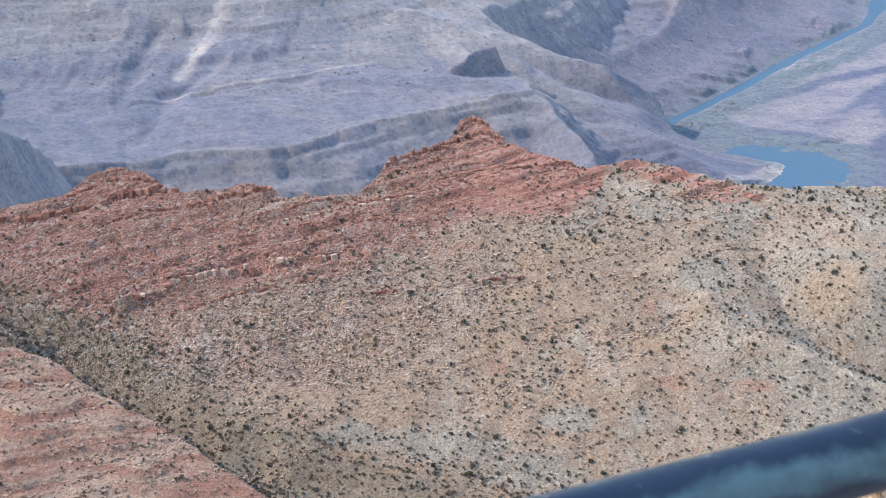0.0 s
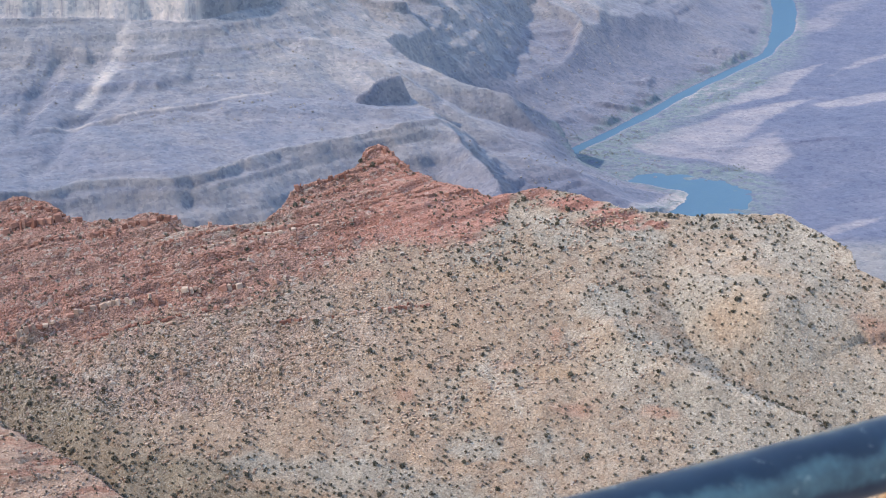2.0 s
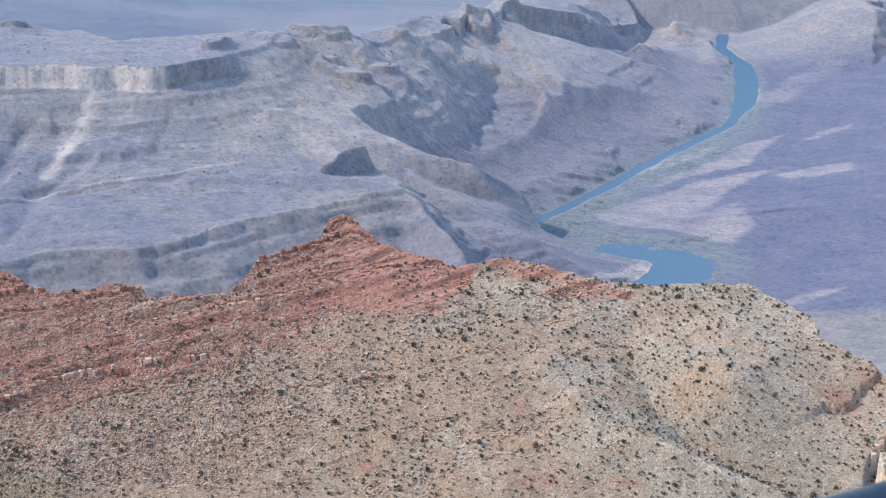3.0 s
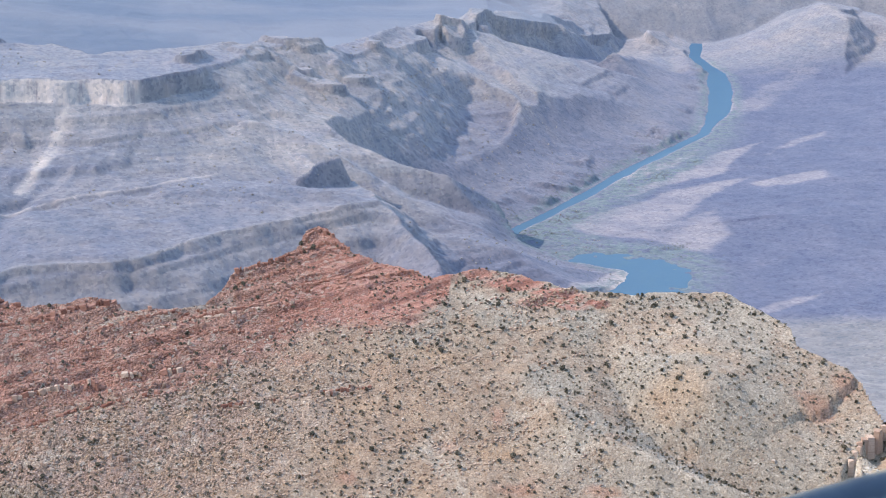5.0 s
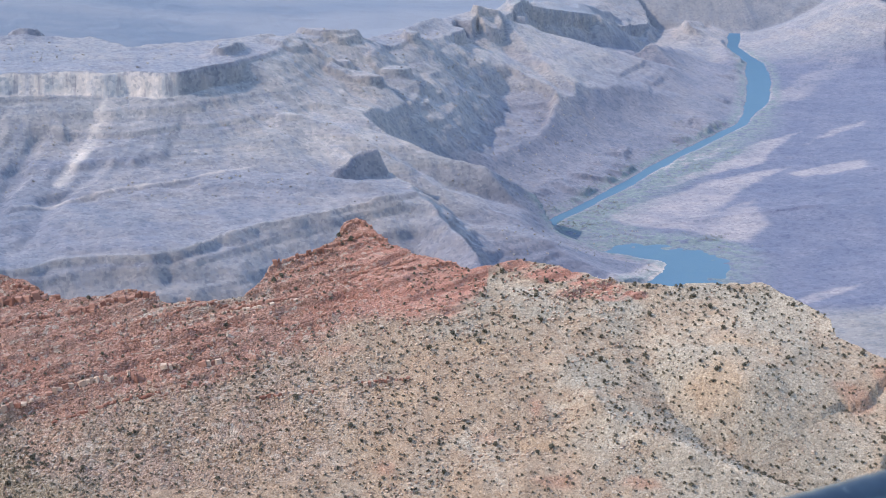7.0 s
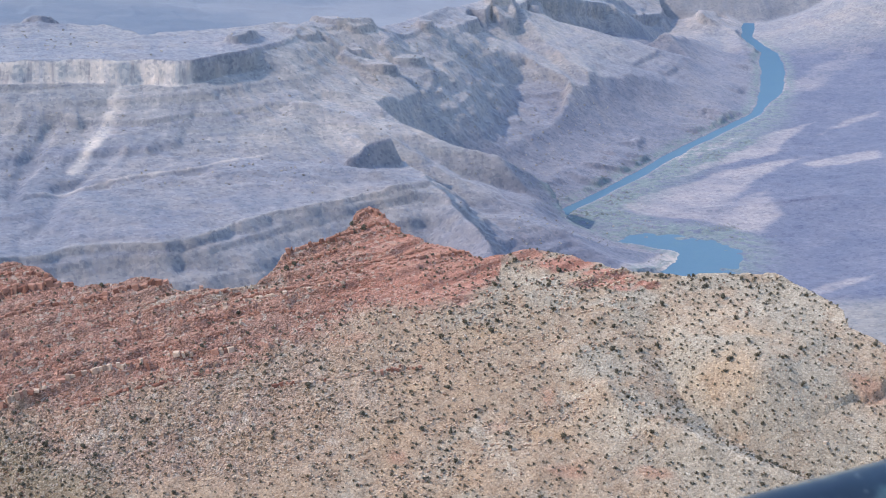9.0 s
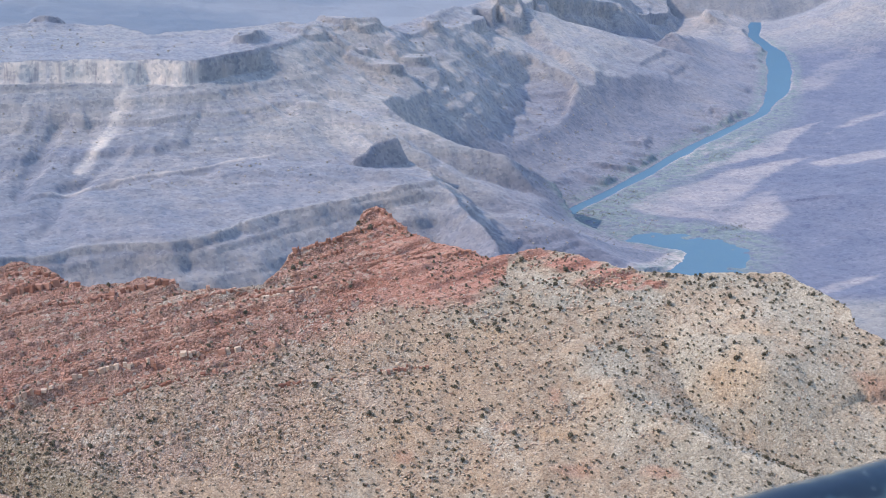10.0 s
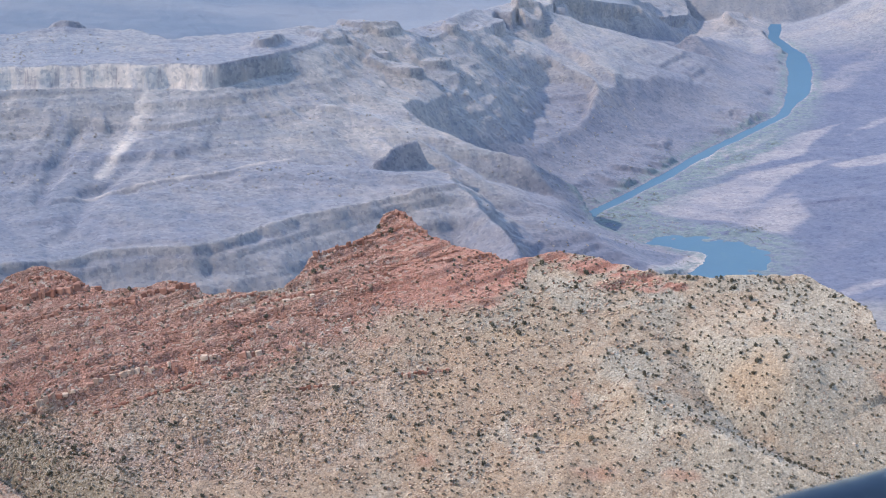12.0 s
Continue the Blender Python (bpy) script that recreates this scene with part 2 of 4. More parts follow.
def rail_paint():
    """Navy paint with pale worn flecks; a lit band on its side is put into the colour."""
    n = Nodes("worn_blue_grey_rail_paint_lit_side", 0.4)
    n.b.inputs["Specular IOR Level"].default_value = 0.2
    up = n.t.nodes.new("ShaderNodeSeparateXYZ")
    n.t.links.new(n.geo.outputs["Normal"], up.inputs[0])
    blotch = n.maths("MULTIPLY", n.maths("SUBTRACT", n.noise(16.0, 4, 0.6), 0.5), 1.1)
    normal_tilt = n.maths("ADD", up.outputs[2], blotch)
    # painted light: paler where the pipe's normal lies near level, broken by blotches
    side = n.maths("MULTIPLY", n.ramp(normal_tilt, 0.8, 0.5), n.ramp(normal_tilt, -0.3, 0.05))
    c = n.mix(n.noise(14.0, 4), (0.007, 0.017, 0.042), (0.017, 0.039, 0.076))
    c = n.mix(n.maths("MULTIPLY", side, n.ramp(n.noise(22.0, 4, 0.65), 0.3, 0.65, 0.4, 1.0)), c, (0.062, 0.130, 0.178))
    c = n.mix(n.ramp(n.noise(42.0, 3, 0.55), 0.62, 0.74, 0, 0.6), c, (0.24, 0.31, 0.36))
    n.put(n.b.inputs["Roughness"], n.ramp(n.noise(20.0, 3), 0.3, 0.7, 0.35, 0.6))
    return n.done(c)


def rim_rock():
    n = Nodes("pale_rim_limestone")
    c = n.mix(n.ramp(n.noise(0.9, 5, 0.65), 0.42, 0.6), (0.62, 0.585, 0.53), (0.50, 0.32, 0.18))
    c = n.mix(n.ramp(n.noise(7.0, 4), 0.6, 0.75, 0, 0.6), c, (0.3, 0.22, 0.15))
    c = n.mix(n.ramp(n.noise(4.0, 5, 0.75), 0.5, 0.62, 0, 0.7), c, (0.34, 0.30, 0.26))
    n.bump(n.noise(5.0, 5, 0.7), 1.0, 0.2)
    return n.done(c)


def rim_ground():
    n = Nodes("rim_plateau_soil")
    c = n.mix(n.ramp(n.noise(0.15, 6, 0.65), 0.35, 0.65), (0.34, 0.26, 0.19), (0.45, 0.37, 0.29))
    c = n.mix(n.ramp(n.noise(0.02, 5), 0.5, 0.65, 0, 0.6), c, (0.16, 0.17, 0.11))
    n.bump(n.noise(1.5, 5, 0.7), 0.6, 0.3)
    return n.done(c)


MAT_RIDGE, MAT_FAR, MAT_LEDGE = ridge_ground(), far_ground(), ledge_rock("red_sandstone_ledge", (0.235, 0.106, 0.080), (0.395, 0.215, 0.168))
MAT_GREY_LEDGE = ledge_rock("grey_pink_ledge", (0.387, 0.268, 0.214), (0.540, 0.414, 0.340))
MAT_RED_STONE = plain_rock("red_talus_stone", (0.255, 0.132, 0.103), (0.45, 0.285, 0.23))
MAT_BROWN_STONE = plain_rock("brown_talus_stone", (0.245, 0.161, 0.121), (0.510, 0.390, 0.307))
MAT_PALE_STONE = plain_rock("pale_talus_stone", (0.25, 0.168, 0.132), (0.50, 0.415, 0.35))
MAT_FAR_STONE = plain_rock("grey_talus_boulder", (0.204, 0.195, 0.205), (0.347, 0.312, 0.289))
MAT_THICKET = foliage("thicket_leaf", (0.15, 0.175, 0.17), (0.20, 0.225, 0.21))
MAT_LEAF = foliage("juniper_leaf", (0.082, 0.076, 0.058), (0.165, 0.152, 0.120))
MAT_SAGE = foliage("sage_leaf", (0.085, 0.085, 0.068), (0.17, 0.165, 0.135))
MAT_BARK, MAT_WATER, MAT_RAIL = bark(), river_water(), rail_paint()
MAT_RIM, MAT_PLATEAU = rim_rock(), rim_ground()

# ---- arithmetic of landforms ----


def lattice(ix, iy, seed):
    h = (ix * 374761393 + iy * 668265263 + seed * 1442695041) & 0x7FFFFFFF
    h = ((h ^ (h >> 13)) * 1274126177) & 0x7FFFFFFF
    h = h ^ (h >> 16)
    return (h & 0xFFFFFF) / float(0xFFFFFF)


def value_noise(x, y, seed):
    ix, iy = np.floor(x).astype(np.int64), np.floor(y).astype(np.int64)
    fx, fy = x - ix, y - iy
    fx, fy = fx * fx * fx * (fx * (fx * 6 - 15) + 10), fy * fy * fy * (fy * (fy * 6 - 15) + 10)
    a, b = lattice(ix, iy, seed), lattice(ix + 1, iy, seed)
    c, d = lattice(ix, iy + 1, seed), lattice(ix + 1, iy + 1, seed)
    return (a + (b - a) * fx) * (1 - fy) + (c + (d - c) * fx) * fy


def fbm(x, y, size, octaves=4, seed=0, gain=0.5):
    """Rough noise about 0, in -1 to 1, of that size in metres."""
    total, amp, norm = 0.0, 1.0, 0.0
    for k in range(octaves):
        f = 2.03 ** k / size
        total = total + amp * (2 * value_noise(x * f + 17.3 * k, y * f - 9.1 * k, seed + k) - 1)
        norm += amp
        amp *= gain
    return total / norm


def ridged(x, y, size, octaves=4, seed=0):
    """Sharp crests at 1, hollows at 0."""
    total, amp, norm = 0.0, 1.0, 0.0
    for k in range(octaves):
        f = 2.03 ** k / size
        total = total + amp * (1 - np.abs(2 * value_noise(x * f + 3.7 * k, y * f + 5.9 * k, seed + k) - 1))
        norm += amp
        amp *= 0.5
    return total / norm


def step(v, a, b):
    t = np.clip((v - a) / (b - a), 0, 1)
    return t * t * (3 - 2 * t)


def near_line(X, Y, line):
    """Distance to a polyline of (x, y, z), the side (plus: on the right of its course), its z and the length run there."""
    best = np.full(X.shape, 1e9)
    side, zz, run = np.zeros(X.shape), np.zeros(X.shape), np.zeros(X.shape)
    length = 0.0
    for (ax, ay, az), (bx, by, bz) in zip(line[:-1], line[1:]):
        dx, dy = bx - ax, by - ay
        n = math.hypot(dx, dy)
        t = np.clip(((X - ax) * dx + (Y - ay) * dy) / (n * n), 0, 1)
        d = np.hypot(X - ax - t * dx, Y - ay - t * dy)
        cross = ((X - ax) * dy - (Y - ay) * dx) / n
        m = d < best - 1e-9
        best = np.where(m, d, best)
        side = np.where(m, np.sign(cross), side)
        zz = np.where(m, az + t * (bz - az), zz)
        run = np.where(m, length + t * n, run)
        length += n
    return best, side, zz, run


def within(X, Y, corners):
    """Distance to a closed outline of (x, y), less than 0 inside."""
    best, inside = np.full(X.shape, 1e9), np.zeros(X.shape, bool)
    for (ax, ay), (bx, by) in zip(corners, corners[1:] + corners[:1]):
        dx, dy = bx - ax, by - ay
        t = np.clip(((X - ax) * dx + (Y - ay) * dy) / (dx * dx + dy * dy), 0, 1)
        best = np.minimum(best, np.hypot(X - ax - t * dx, Y - ay - t * dy))
        if dy:
            inside ^= ((ay > Y) != (by > Y)) & (X < ax + (Y - ay) * dx / dy)
    return np.where(inside, -best, best)


def blobs(X, Y, spots):
    """Soft ragged patches: place, half width and half depth of each."""
    total = np.zeros(X.shape)
    wx, wy = X + 9 * fbm(X, Y, 30, 4, 211), Y + 9 * fbm(X, Y, 30, 4, 213)
    for bx, by, across, deep in spots:
        total = np.maximum(total, 1 - step(np.hypot((wx - bx) / across, (wy - by) / deep), 0.1, 1.3))
    return total


def sheet(name, xs, ys, Z, material, layers=None):
    """A ground sheet over the grid xs by ys with heights Z."""
    nx, ny = len(xs), len(ys)
    X, Y = np.meshgrid(xs, ys)
    co = np.stack([X, Y, Z], -1).astype(np.float32).reshape(-1, 3)
    i = np.arange(nx * ny).reshape(ny, nx)
    quads = np.stack([i[:-1, :-1], i[:-1, 1:], i[1:, 1:], i[1:, :-1]], -1).reshape(-1, 4).astype(np.int32)
    me = bpy.data.meshes.new(name)
    me.vertices.add(len(co))
    me.vertices.foreach_set("co", co.ravel())
    me.loops.add(quads.size)
    me.loops.foreach_set("vertex_index", quads.ravel())
    me.polygons.add(len(quads))
    me.polygons.foreach_set("loop_start", np.arange(0, quads.size, 4, dtype=np.int32))
    me.update(calc_edges=True)
    for attribute, masks in (layers or {}).items():
        at = me.attributes.new(attribute, "FLOAT_COLOR", "POINT")
        at.data.foreach_set("color", np.stack(masks, -1).astype(np.float32).ravel())
    me.shade_smooth()
    me.materials.append(material)
    return new(name, me)


def sample(xs, ys, Z, x, y):
    fx = np.clip((x - xs[0]) / (xs[1] - xs[0]), 0, len(xs) - 1.001)
    fy = np.clip((y - ys[0]) / (ys[1] - ys[0]), 0, len(ys) - 1.001)
    ix, iy = fx.astype(int), fy.astype(int)
    fx, fy = fx - ix, fy - iy
    return (Z[iy, ix] * (1 - fx) + Z[iy, ix + 1] * fx) * (1 - fy) + (Z[iy + 1, ix] * (1 - fx) + Z[iy + 1, ix + 1] * fx) * fy


# ---- the red ridge ----
CREST = [
    (-405, 1166), (-385, 1201), (-371, 1212), (-357, 1217), (-330, 1227), (-318, 1241), (-304, 1249), (-280, 1244),
    (-262, 1233), (-249, 1228), (-231, 1231), (-210, 1237), (-194, 1235), (-188, 1228), (-168, 1227), (-147, 1226),
    (-132, 1231), (-122, 1244), (-117, 1256), (-104, 1266), (-86, 1271), (-74, 1282), (-66, 1299), (-59, 1302), (-48, 1296),
    (-35, 1280), (-11, 1267), (20, 1256), (35, 1258), (55, 1263), (74, 1261), (102, 1249), (121, 1244),
    (159, 1240), (189, 1242), (222, 1242), (230, 1233), (247, 1222), (259, 1211), (260, 1197), (269, 1190), (290, 1177),
    (297, 1165), (301, 1150), (306, 1133), (313, 1109), (319, 1045),
]
GULLY_EAST = [(128, 1193, 363), (136, 1172, 352), (142, 1154, 343), (150, 1138, 336), (163, 1123, 328), (183, 1110, 322), (217, 1096, 315), (274, 1062, 298)]
GULLY_WEST = [(-420, 1168, 350), (-375, 1152, 342), (-338, 1128, 331), (-305, 1107, 320), (-284, 1093, 313), (-259, 1078, 306), (-231, 1057, 296), (-201, 1038, 287), (-165, 1022, 279), (-110, 1006, 271), (-30, 990, 263)]
SPUR_WEST = [(-450, 1124), (-400, 1113), (-346, 1101), (-323, 1095), (-303, 1085), (-282, 1069), (-262, 1062), (-240, 1049), (-213, 1031), (-191, 1016), (-162, 998), (-120, 972)]
RED_FOOT = [(-440, 1120), (-359, 1123), (-308, 1124), (-263, 1134), (-210, 1149), (-154, 1166), (-104, 1183), (-68, 1196), (-31, 1204), (6, 1212), (30, 1226), (42, 1300), (400, 1300)]
RED_HUMP = [(24, 1256, 16, 12), (50, 1260, 22, 9), (76, 1250, 26, 9), (104, 1240, 24, 6), (128, 1234, 14, 4), (96, 1232, 30, 6)]
PINK_PATCHES = [(69, 1086, 22, 9), (120, 1079, 20, 8), (28, 1114, 14, 9), (-34, 1096, 12, 9), (-132, 1029, 26, 7), (-130, 1172, 30, 9), (60, 1141, 8, 12), (262, 1150, 22, 12), (286, 1166, 16, 14), (-70, 1180, 34, 7)]
GREY_GROUND = [(100, 1164, 34, 26), (118, 1130, 26, 26), (150, 1126, 30, 14), (-59, 1035, 60, 16), (-8, 1022, 46, 18), (-115, 1040, 34, 12), (175, 1234, 40, 14), (215, 1230, 26, 14), (66, 1216, 26, 12), (110, 1206, 40, 14),
               (236, 1096, 30, 26), (-230, 1090, 40, 20), (-270, 1108, 40, 18), (-180, 1042, 40, 12), (10, 1060, 26, 14), (-330, 1140, 36, 14)]
GOLD_GROUND = [(176, 1146, 34, 26), (196, 1180, 30, 12), (94, 1204, 22, 7), (-139, 1168, 24, 14), (-124, 1106, 30, 22), (-42, 1116, 30, 20), (62, 1112, 40, 12), (172, 1200, 20, 6), (20, 1186, 30, 12), (-30, 1150, 30, 10)]
LOW_RIDGE = [(96, 1140), (109, 1120), (129, 1108), (155, 1095), (184, 1083), (215, 1072)]
CLEFT_UPPER = [(304, 1181, 356.7), (290, 1165, 349.1), (279, 1153, 342.9), (260, 1143, 338.1)]
CLEFT_LOWER = [(304, 1133, 333.1), (288, 1120, 326.7), (276, 1107, 320.5), (269, 1088, 311.3)]
CHALK = [
    # pale beds and washes, and their half width
    ([(142, 1186, 359.0), (169, 1196, 364.1), (204, 1205, 368.3)], 6.0), ([(72, 1141, 337.2), (101, 1144, 338.5)], 3.0), ([(231, 1226, 378.6), (250, 1213, 372.6), (258, 1199, 365.5)], 10.0),
    ([(55, 1233, 382.2), (78, 1226, 378.6)], 7.0), ([(-232, 1107, 320.5), (-211, 1109, 321.5)], 4.0), ([(103, 1109, 321.5), (154, 1097, 315.4), (187, 1084, 309.3)], 5.0),
    ([(-208, 1213, 372.6), (-171, 1221, 376.2), (-115, 1233, 382.2)], 4.0), ([(-151, 1105, 319.5), (-128, 1122, 327.8)], 4.0), ([(20, 1118, 325.7), (33, 1084, 309.3)], 9.0),
]
STEP_Y, STEP_X = 1.1, 1.1
rx = np.arange(-440, 345, STEP_X)
ry = np.arange(860, 1430, STEP_Y)
RX, RY = np.meshgrid(rx, ry)


def flat_line(line):
    return [(x, y, 0.0) for x, y in line]


def ridge_heights(X, Y):
    cx = np.array([p[0] for p in CREST])
    cy = np.array([p[1] for p in CREST])
    ragged = 2.2 * fbm(X, 0 * X, 9, 3, 5)
    yc = np.interp(X, cx, cy) + ragged
    face = 268 + 0.49 * (Y - 1000)
    crest_z = 268 + 0.49 * (yc - 1000)
    ahead = yc - Y
    away = step(ahead, 2, 45)
    z = face + away * (6.0 * fbm(X, Y, 95, 3, 11) + 2.6 * fbm(X, Y, 28, 4, 23))
    # little gullies that run down the face
    lines = ridged(X + 6 * fbm(X, Y, 30, 3, 7), Y * 0.22, 34, 3, 31)
    z = z - away * 2.6 * (1 - lines) * step(ahead, 20, 120)
    # the eastern gully between the round shoulder and the low ridge in front
    w = 3 * fbm(X, Y, 18, 3, 41)
    d, _, _, run = near_line(X, Y, GULLY_EAST)
    z = z - (4 + 13 * step(run, 0, 60)) * np.exp(-(np.clip(d + w, 0, None) / 16) ** 1.4) * away
    bulge = np.hypot((X - 185) / 60, (Y - 1150) / 46)
    low = near_line(X, Y, flat_line(LOW_RIDGE))[0]
    z = z + (13 * np.exp(-bulge ** 2) + 10 * np.exp(-(low / 16) ** 1.3)) * away
    # broken cliffs at the eastern end
    for line, high in ((CLEFT_UPPER, 6), (CLEFT_LOWER, 17)):
        d, side, _, _ = near_line(X + 5 * fbm(X, Y, 14, 3, 45), Y + 5 * fbm(X, Y, 14, 3, 47), line)
        z = z - high * step(-d * side, 0, 1.6) * np.exp(-d / 22)
    # the red beds lie above a foot line that climbs to the east
    foot = np.interp(X, [p[0] for p in RED_FOOT], [p[1] for p in RED_FOOT])
    red = step(Y - foot + 16 * fbm(X, Y, 46, 4, 59), -16, 22)
    red = np.maximum(red, blobs(X, Y, RED_HUMP))
    # ledges of the dipping beds
    bed = z - 0.18 * X + 1.5 * fbm(X, Y, 40, 2, 53)
    broken = 0.25 + 0.75 * step(fbm(X, Y, 38, 3, 61), -0.3, 0.25)
    for size, share in ((9.5, 0.5), (3.8, 0.3)):
        t = np.mod(bed / size, 1)
        z = z + (step(t, 0.45, 0.58) - t) * size * share * (0.05 + 0.95 * red) * broken
    west = step(-X, 110, 150)
    z = z + 4.5 * (step(bed, 379, 380.2) - step(bed, 380.2, 400)) * west
    # the western gully, and the spur that stands before it
    d, _, _, run = near_line(X + 5 * fbm(X, Y, 20, 3, 64), Y + 5 * fbm(X, Y, 20, 3, 66), GULLY_WEST)
    floor = 13 * step(run, 30, 110) * (1 - 0.75 * step(run, 280, 420))
    # mask for the gully's soil and the shade put into its colour
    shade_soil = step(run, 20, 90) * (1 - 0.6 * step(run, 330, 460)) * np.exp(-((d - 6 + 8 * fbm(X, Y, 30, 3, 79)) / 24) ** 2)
    z = z - floor * np.exp(-(d / 13) ** 2) - 0.35 * floor * np.exp(-(d / 32) ** 2)
    d, side, _, _ = near_line(X + 7 * fbm(X, Y, 24, 4, 63), Y + 7 * fbm(X, Y, 24, 4, 65), flat_line(SPUR_WEST))
    line_z = 268 + 0.49 * (np.interp(X, [p[0] for p in SPUR_WEST], [p[1] for p in SPUR_WEST]) - 1000)
    spur = np.where(side > 0, line_z - 0.40 * d, line_z - 0.95 * d) + (1.2 * fbm(X, Y, 16, 4, 67) + 2.0 * fbm(X, Y, 40, 3, 68)) * step(d, 0, 18)
    for size, share in ((7.5, 0.36), (3.1, 0.3)):
        t = np.mod((spur - 0.02 * X + 1.5 * fbm(X, Y, 30, 3, 69)) / size, 1)
        spur = spur + (step(t, 0.4, 0.6) - t) * size * share * (side > 0) * step(d, 3, 12) * (0.3 + 0.7 * step(fbm(X, Y, 34, 3, 70), -0.2, 0.3))
    spur = spur - 40 * step(X, -170, -60)
    on_spur = step(spur - z, -1.5, 1.0)
    z = np.maximum(z, spur)
    # rubble fields stand rougher than the fine slopes
    rubble = np.clip(step(-X, -20, 170) * step(Y + 30 * fbm(X, Y, 60, 3, 75), 1070, 1110) + 0.25 * red, 0, 1) * (1 - on_spur)
    z = z + (0.3 + 0.5 * rubble) * fbm(X, Y, 5, 3, 71) + (0.12 + 0.35 * rubble) * fbm(X, Y, 2.4, 2, 73)
    # beyond the crest the back falls away
    back_side = crest_z - 0.85 * (Y - yc) + 2.5 * fbm(X, Y, 14, 3, 77)
    z = np.where(ahead < 0, np.minimum(back_side, crest_z), np.minimum(z, crest_z + 0.35 * ahead + 1.2))
    east = step(X, -40, 110)
    grey = np.clip(np.maximum(blobs(X, Y, GREY_GROUND), 0.45 * step(fbm(X, Y, 55, 4, 83), 0.0, 0.4) + 0.46 * east), 0, 1)
    gold = np.clip(np.maximum(blobs(X, Y, GOLD_GROUND), 0.5 * step(fbm(X, Y, 40, 4, 89), 0.1, 0.45)), 0, 1)
    pink = np.clip(np.maximum(0.8 * blobs(X, Y, PINK_PATCHES), 0.65 * step(-X, 60, 240) * step(fbm(X, Y, 30, 4, 91), -0.2, 0.3)), 0, 1)
    chalk = np.zeros(X.shape)
    for line, wide in CHALK:
        d, _, _, _ = near_line(X + 6 * fbm(X, Y, 20, 3, 93), Y + 6 * fbm(X, Y, 20, 3, 95), line)
        chalk = np.maximum(chalk, np.exp(-(d / wide) ** 2))
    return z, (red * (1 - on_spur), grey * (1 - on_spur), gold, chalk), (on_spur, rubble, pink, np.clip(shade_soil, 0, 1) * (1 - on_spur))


RZ, soil, cover = ridge_heights(RX, RY)
red_mask, spur_mask, rubble_mask = soil[0], cover[0], cover[1]
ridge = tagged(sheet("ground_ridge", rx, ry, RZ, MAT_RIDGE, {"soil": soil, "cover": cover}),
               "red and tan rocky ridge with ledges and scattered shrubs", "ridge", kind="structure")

# ---- the far canyon ----
RIVER = [(875, 5126, 0.0), (779, 4817, 0.0), (719, 4642, -0.0), (684, 4447, 0.0), (702, 4238, 0.0), (678, 4022, 0.0), (639, 3802, 0.0), (575, 3583, 0.0), (490, 3434, 0.0),
         (409, 3296, 0.0), (299, 3080, 0.0), (240, 2974, 0.0), (175, 2862, 0.0), (150, 2785, 0.0), (179, 2707, 0.0), (249, 2684, 0.0),
         (300, 2672, 0.0), (336, 2660, 0.0), (354, 2626, 0.0), (336, 2570, 0.0), (300, 2500, 0.0), (250, 2380, 0.0)]
RIM = [(-1305, 2600, 283.6), (-787, 2680, 260.8), (-544, 2750, 256.9), (-379, 2770, 249.9), (-304, 2865, 253.1), (-276, 2960, 250.6), (-222, 3130, 240.0), (-137, 3200, 228.4),
       (-91, 3250, 208.4), (-38, 3320, 204.5), (17, 3480, 188.1), (72, 3700, 185.1), (128, 3740, 174.4), (174, 3900, 181.8), (335, 4100, 130.2), (420, 4350, 67.2), (512, 4600, 34.3), (458, 4900, 1.5)]
EDGE = [(-1059, 2050, 158.3), (-635, 2100, 136.9), (-511, 2180, 121.5), (-440, 2230, 126.8), (-349, 2240, 126.8), (-259, 2330, 129.4), (-165, 2420, 132.5), (-64, 2500, 138.4), (-37, 2520, 135.0),
        (-68, 2660, 130.1), (-240, 2800, 123.0)]
# pale gravel fans on the eastern flats
FAN_UPPER = [(351, 3084), (443, 3193), (557, 3388), (678, 3506), (596, 3355), (558, 3236), (456, 3153), (388, 3084)]
DELTA = [(293, 2946), (356, 3000), (430, 3094), (503, 3154), (606, 3215), (543, 3115), (487, 3020), (441, 2913), (502, 2975), (499, 2897), (506, 2814), (454, 2720), (416, 2735), (390, 2781), (334, 2805), (285, 2812), (261, 2877)]
FAN_BANK = [(356, 3172), (415, 3276), (483, 3353), (546, 3445), (532, 3388), (476, 3298), (417, 3213)]
FAN_EAST = [(591, 3155), (650, 3195), (737, 3248), (718, 3156), (653, 3116), (602, 3115)]
FAN_FAR = [(657, 3389), (744, 3531), (808, 3582), (798, 3532), (732, 3471), (667, 3389)]
FAN_HEAD = [(640, 3720), (690, 3900), (770, 4080), (890, 4260), (940, 4200), (820, 4000), (740, 3800)]
FAN_SOUTH = [(450, 2405), (500, 2470), (590, 2520), (560, 2480), (510, 2430)]
BELTS = [
    # low green scrub on the flats, and its half width
    ([(235, 2820), (281, 2761), (356, 2752), (405, 2742), (431, 2694)], 24), ([(249, 2896), (325, 3045), (395, 3167), (451, 3233)], 16), ([(193, 2842), (244, 2824), (284, 2797)], 20),
    ([(451, 3233), (540, 3360)], 9),
]
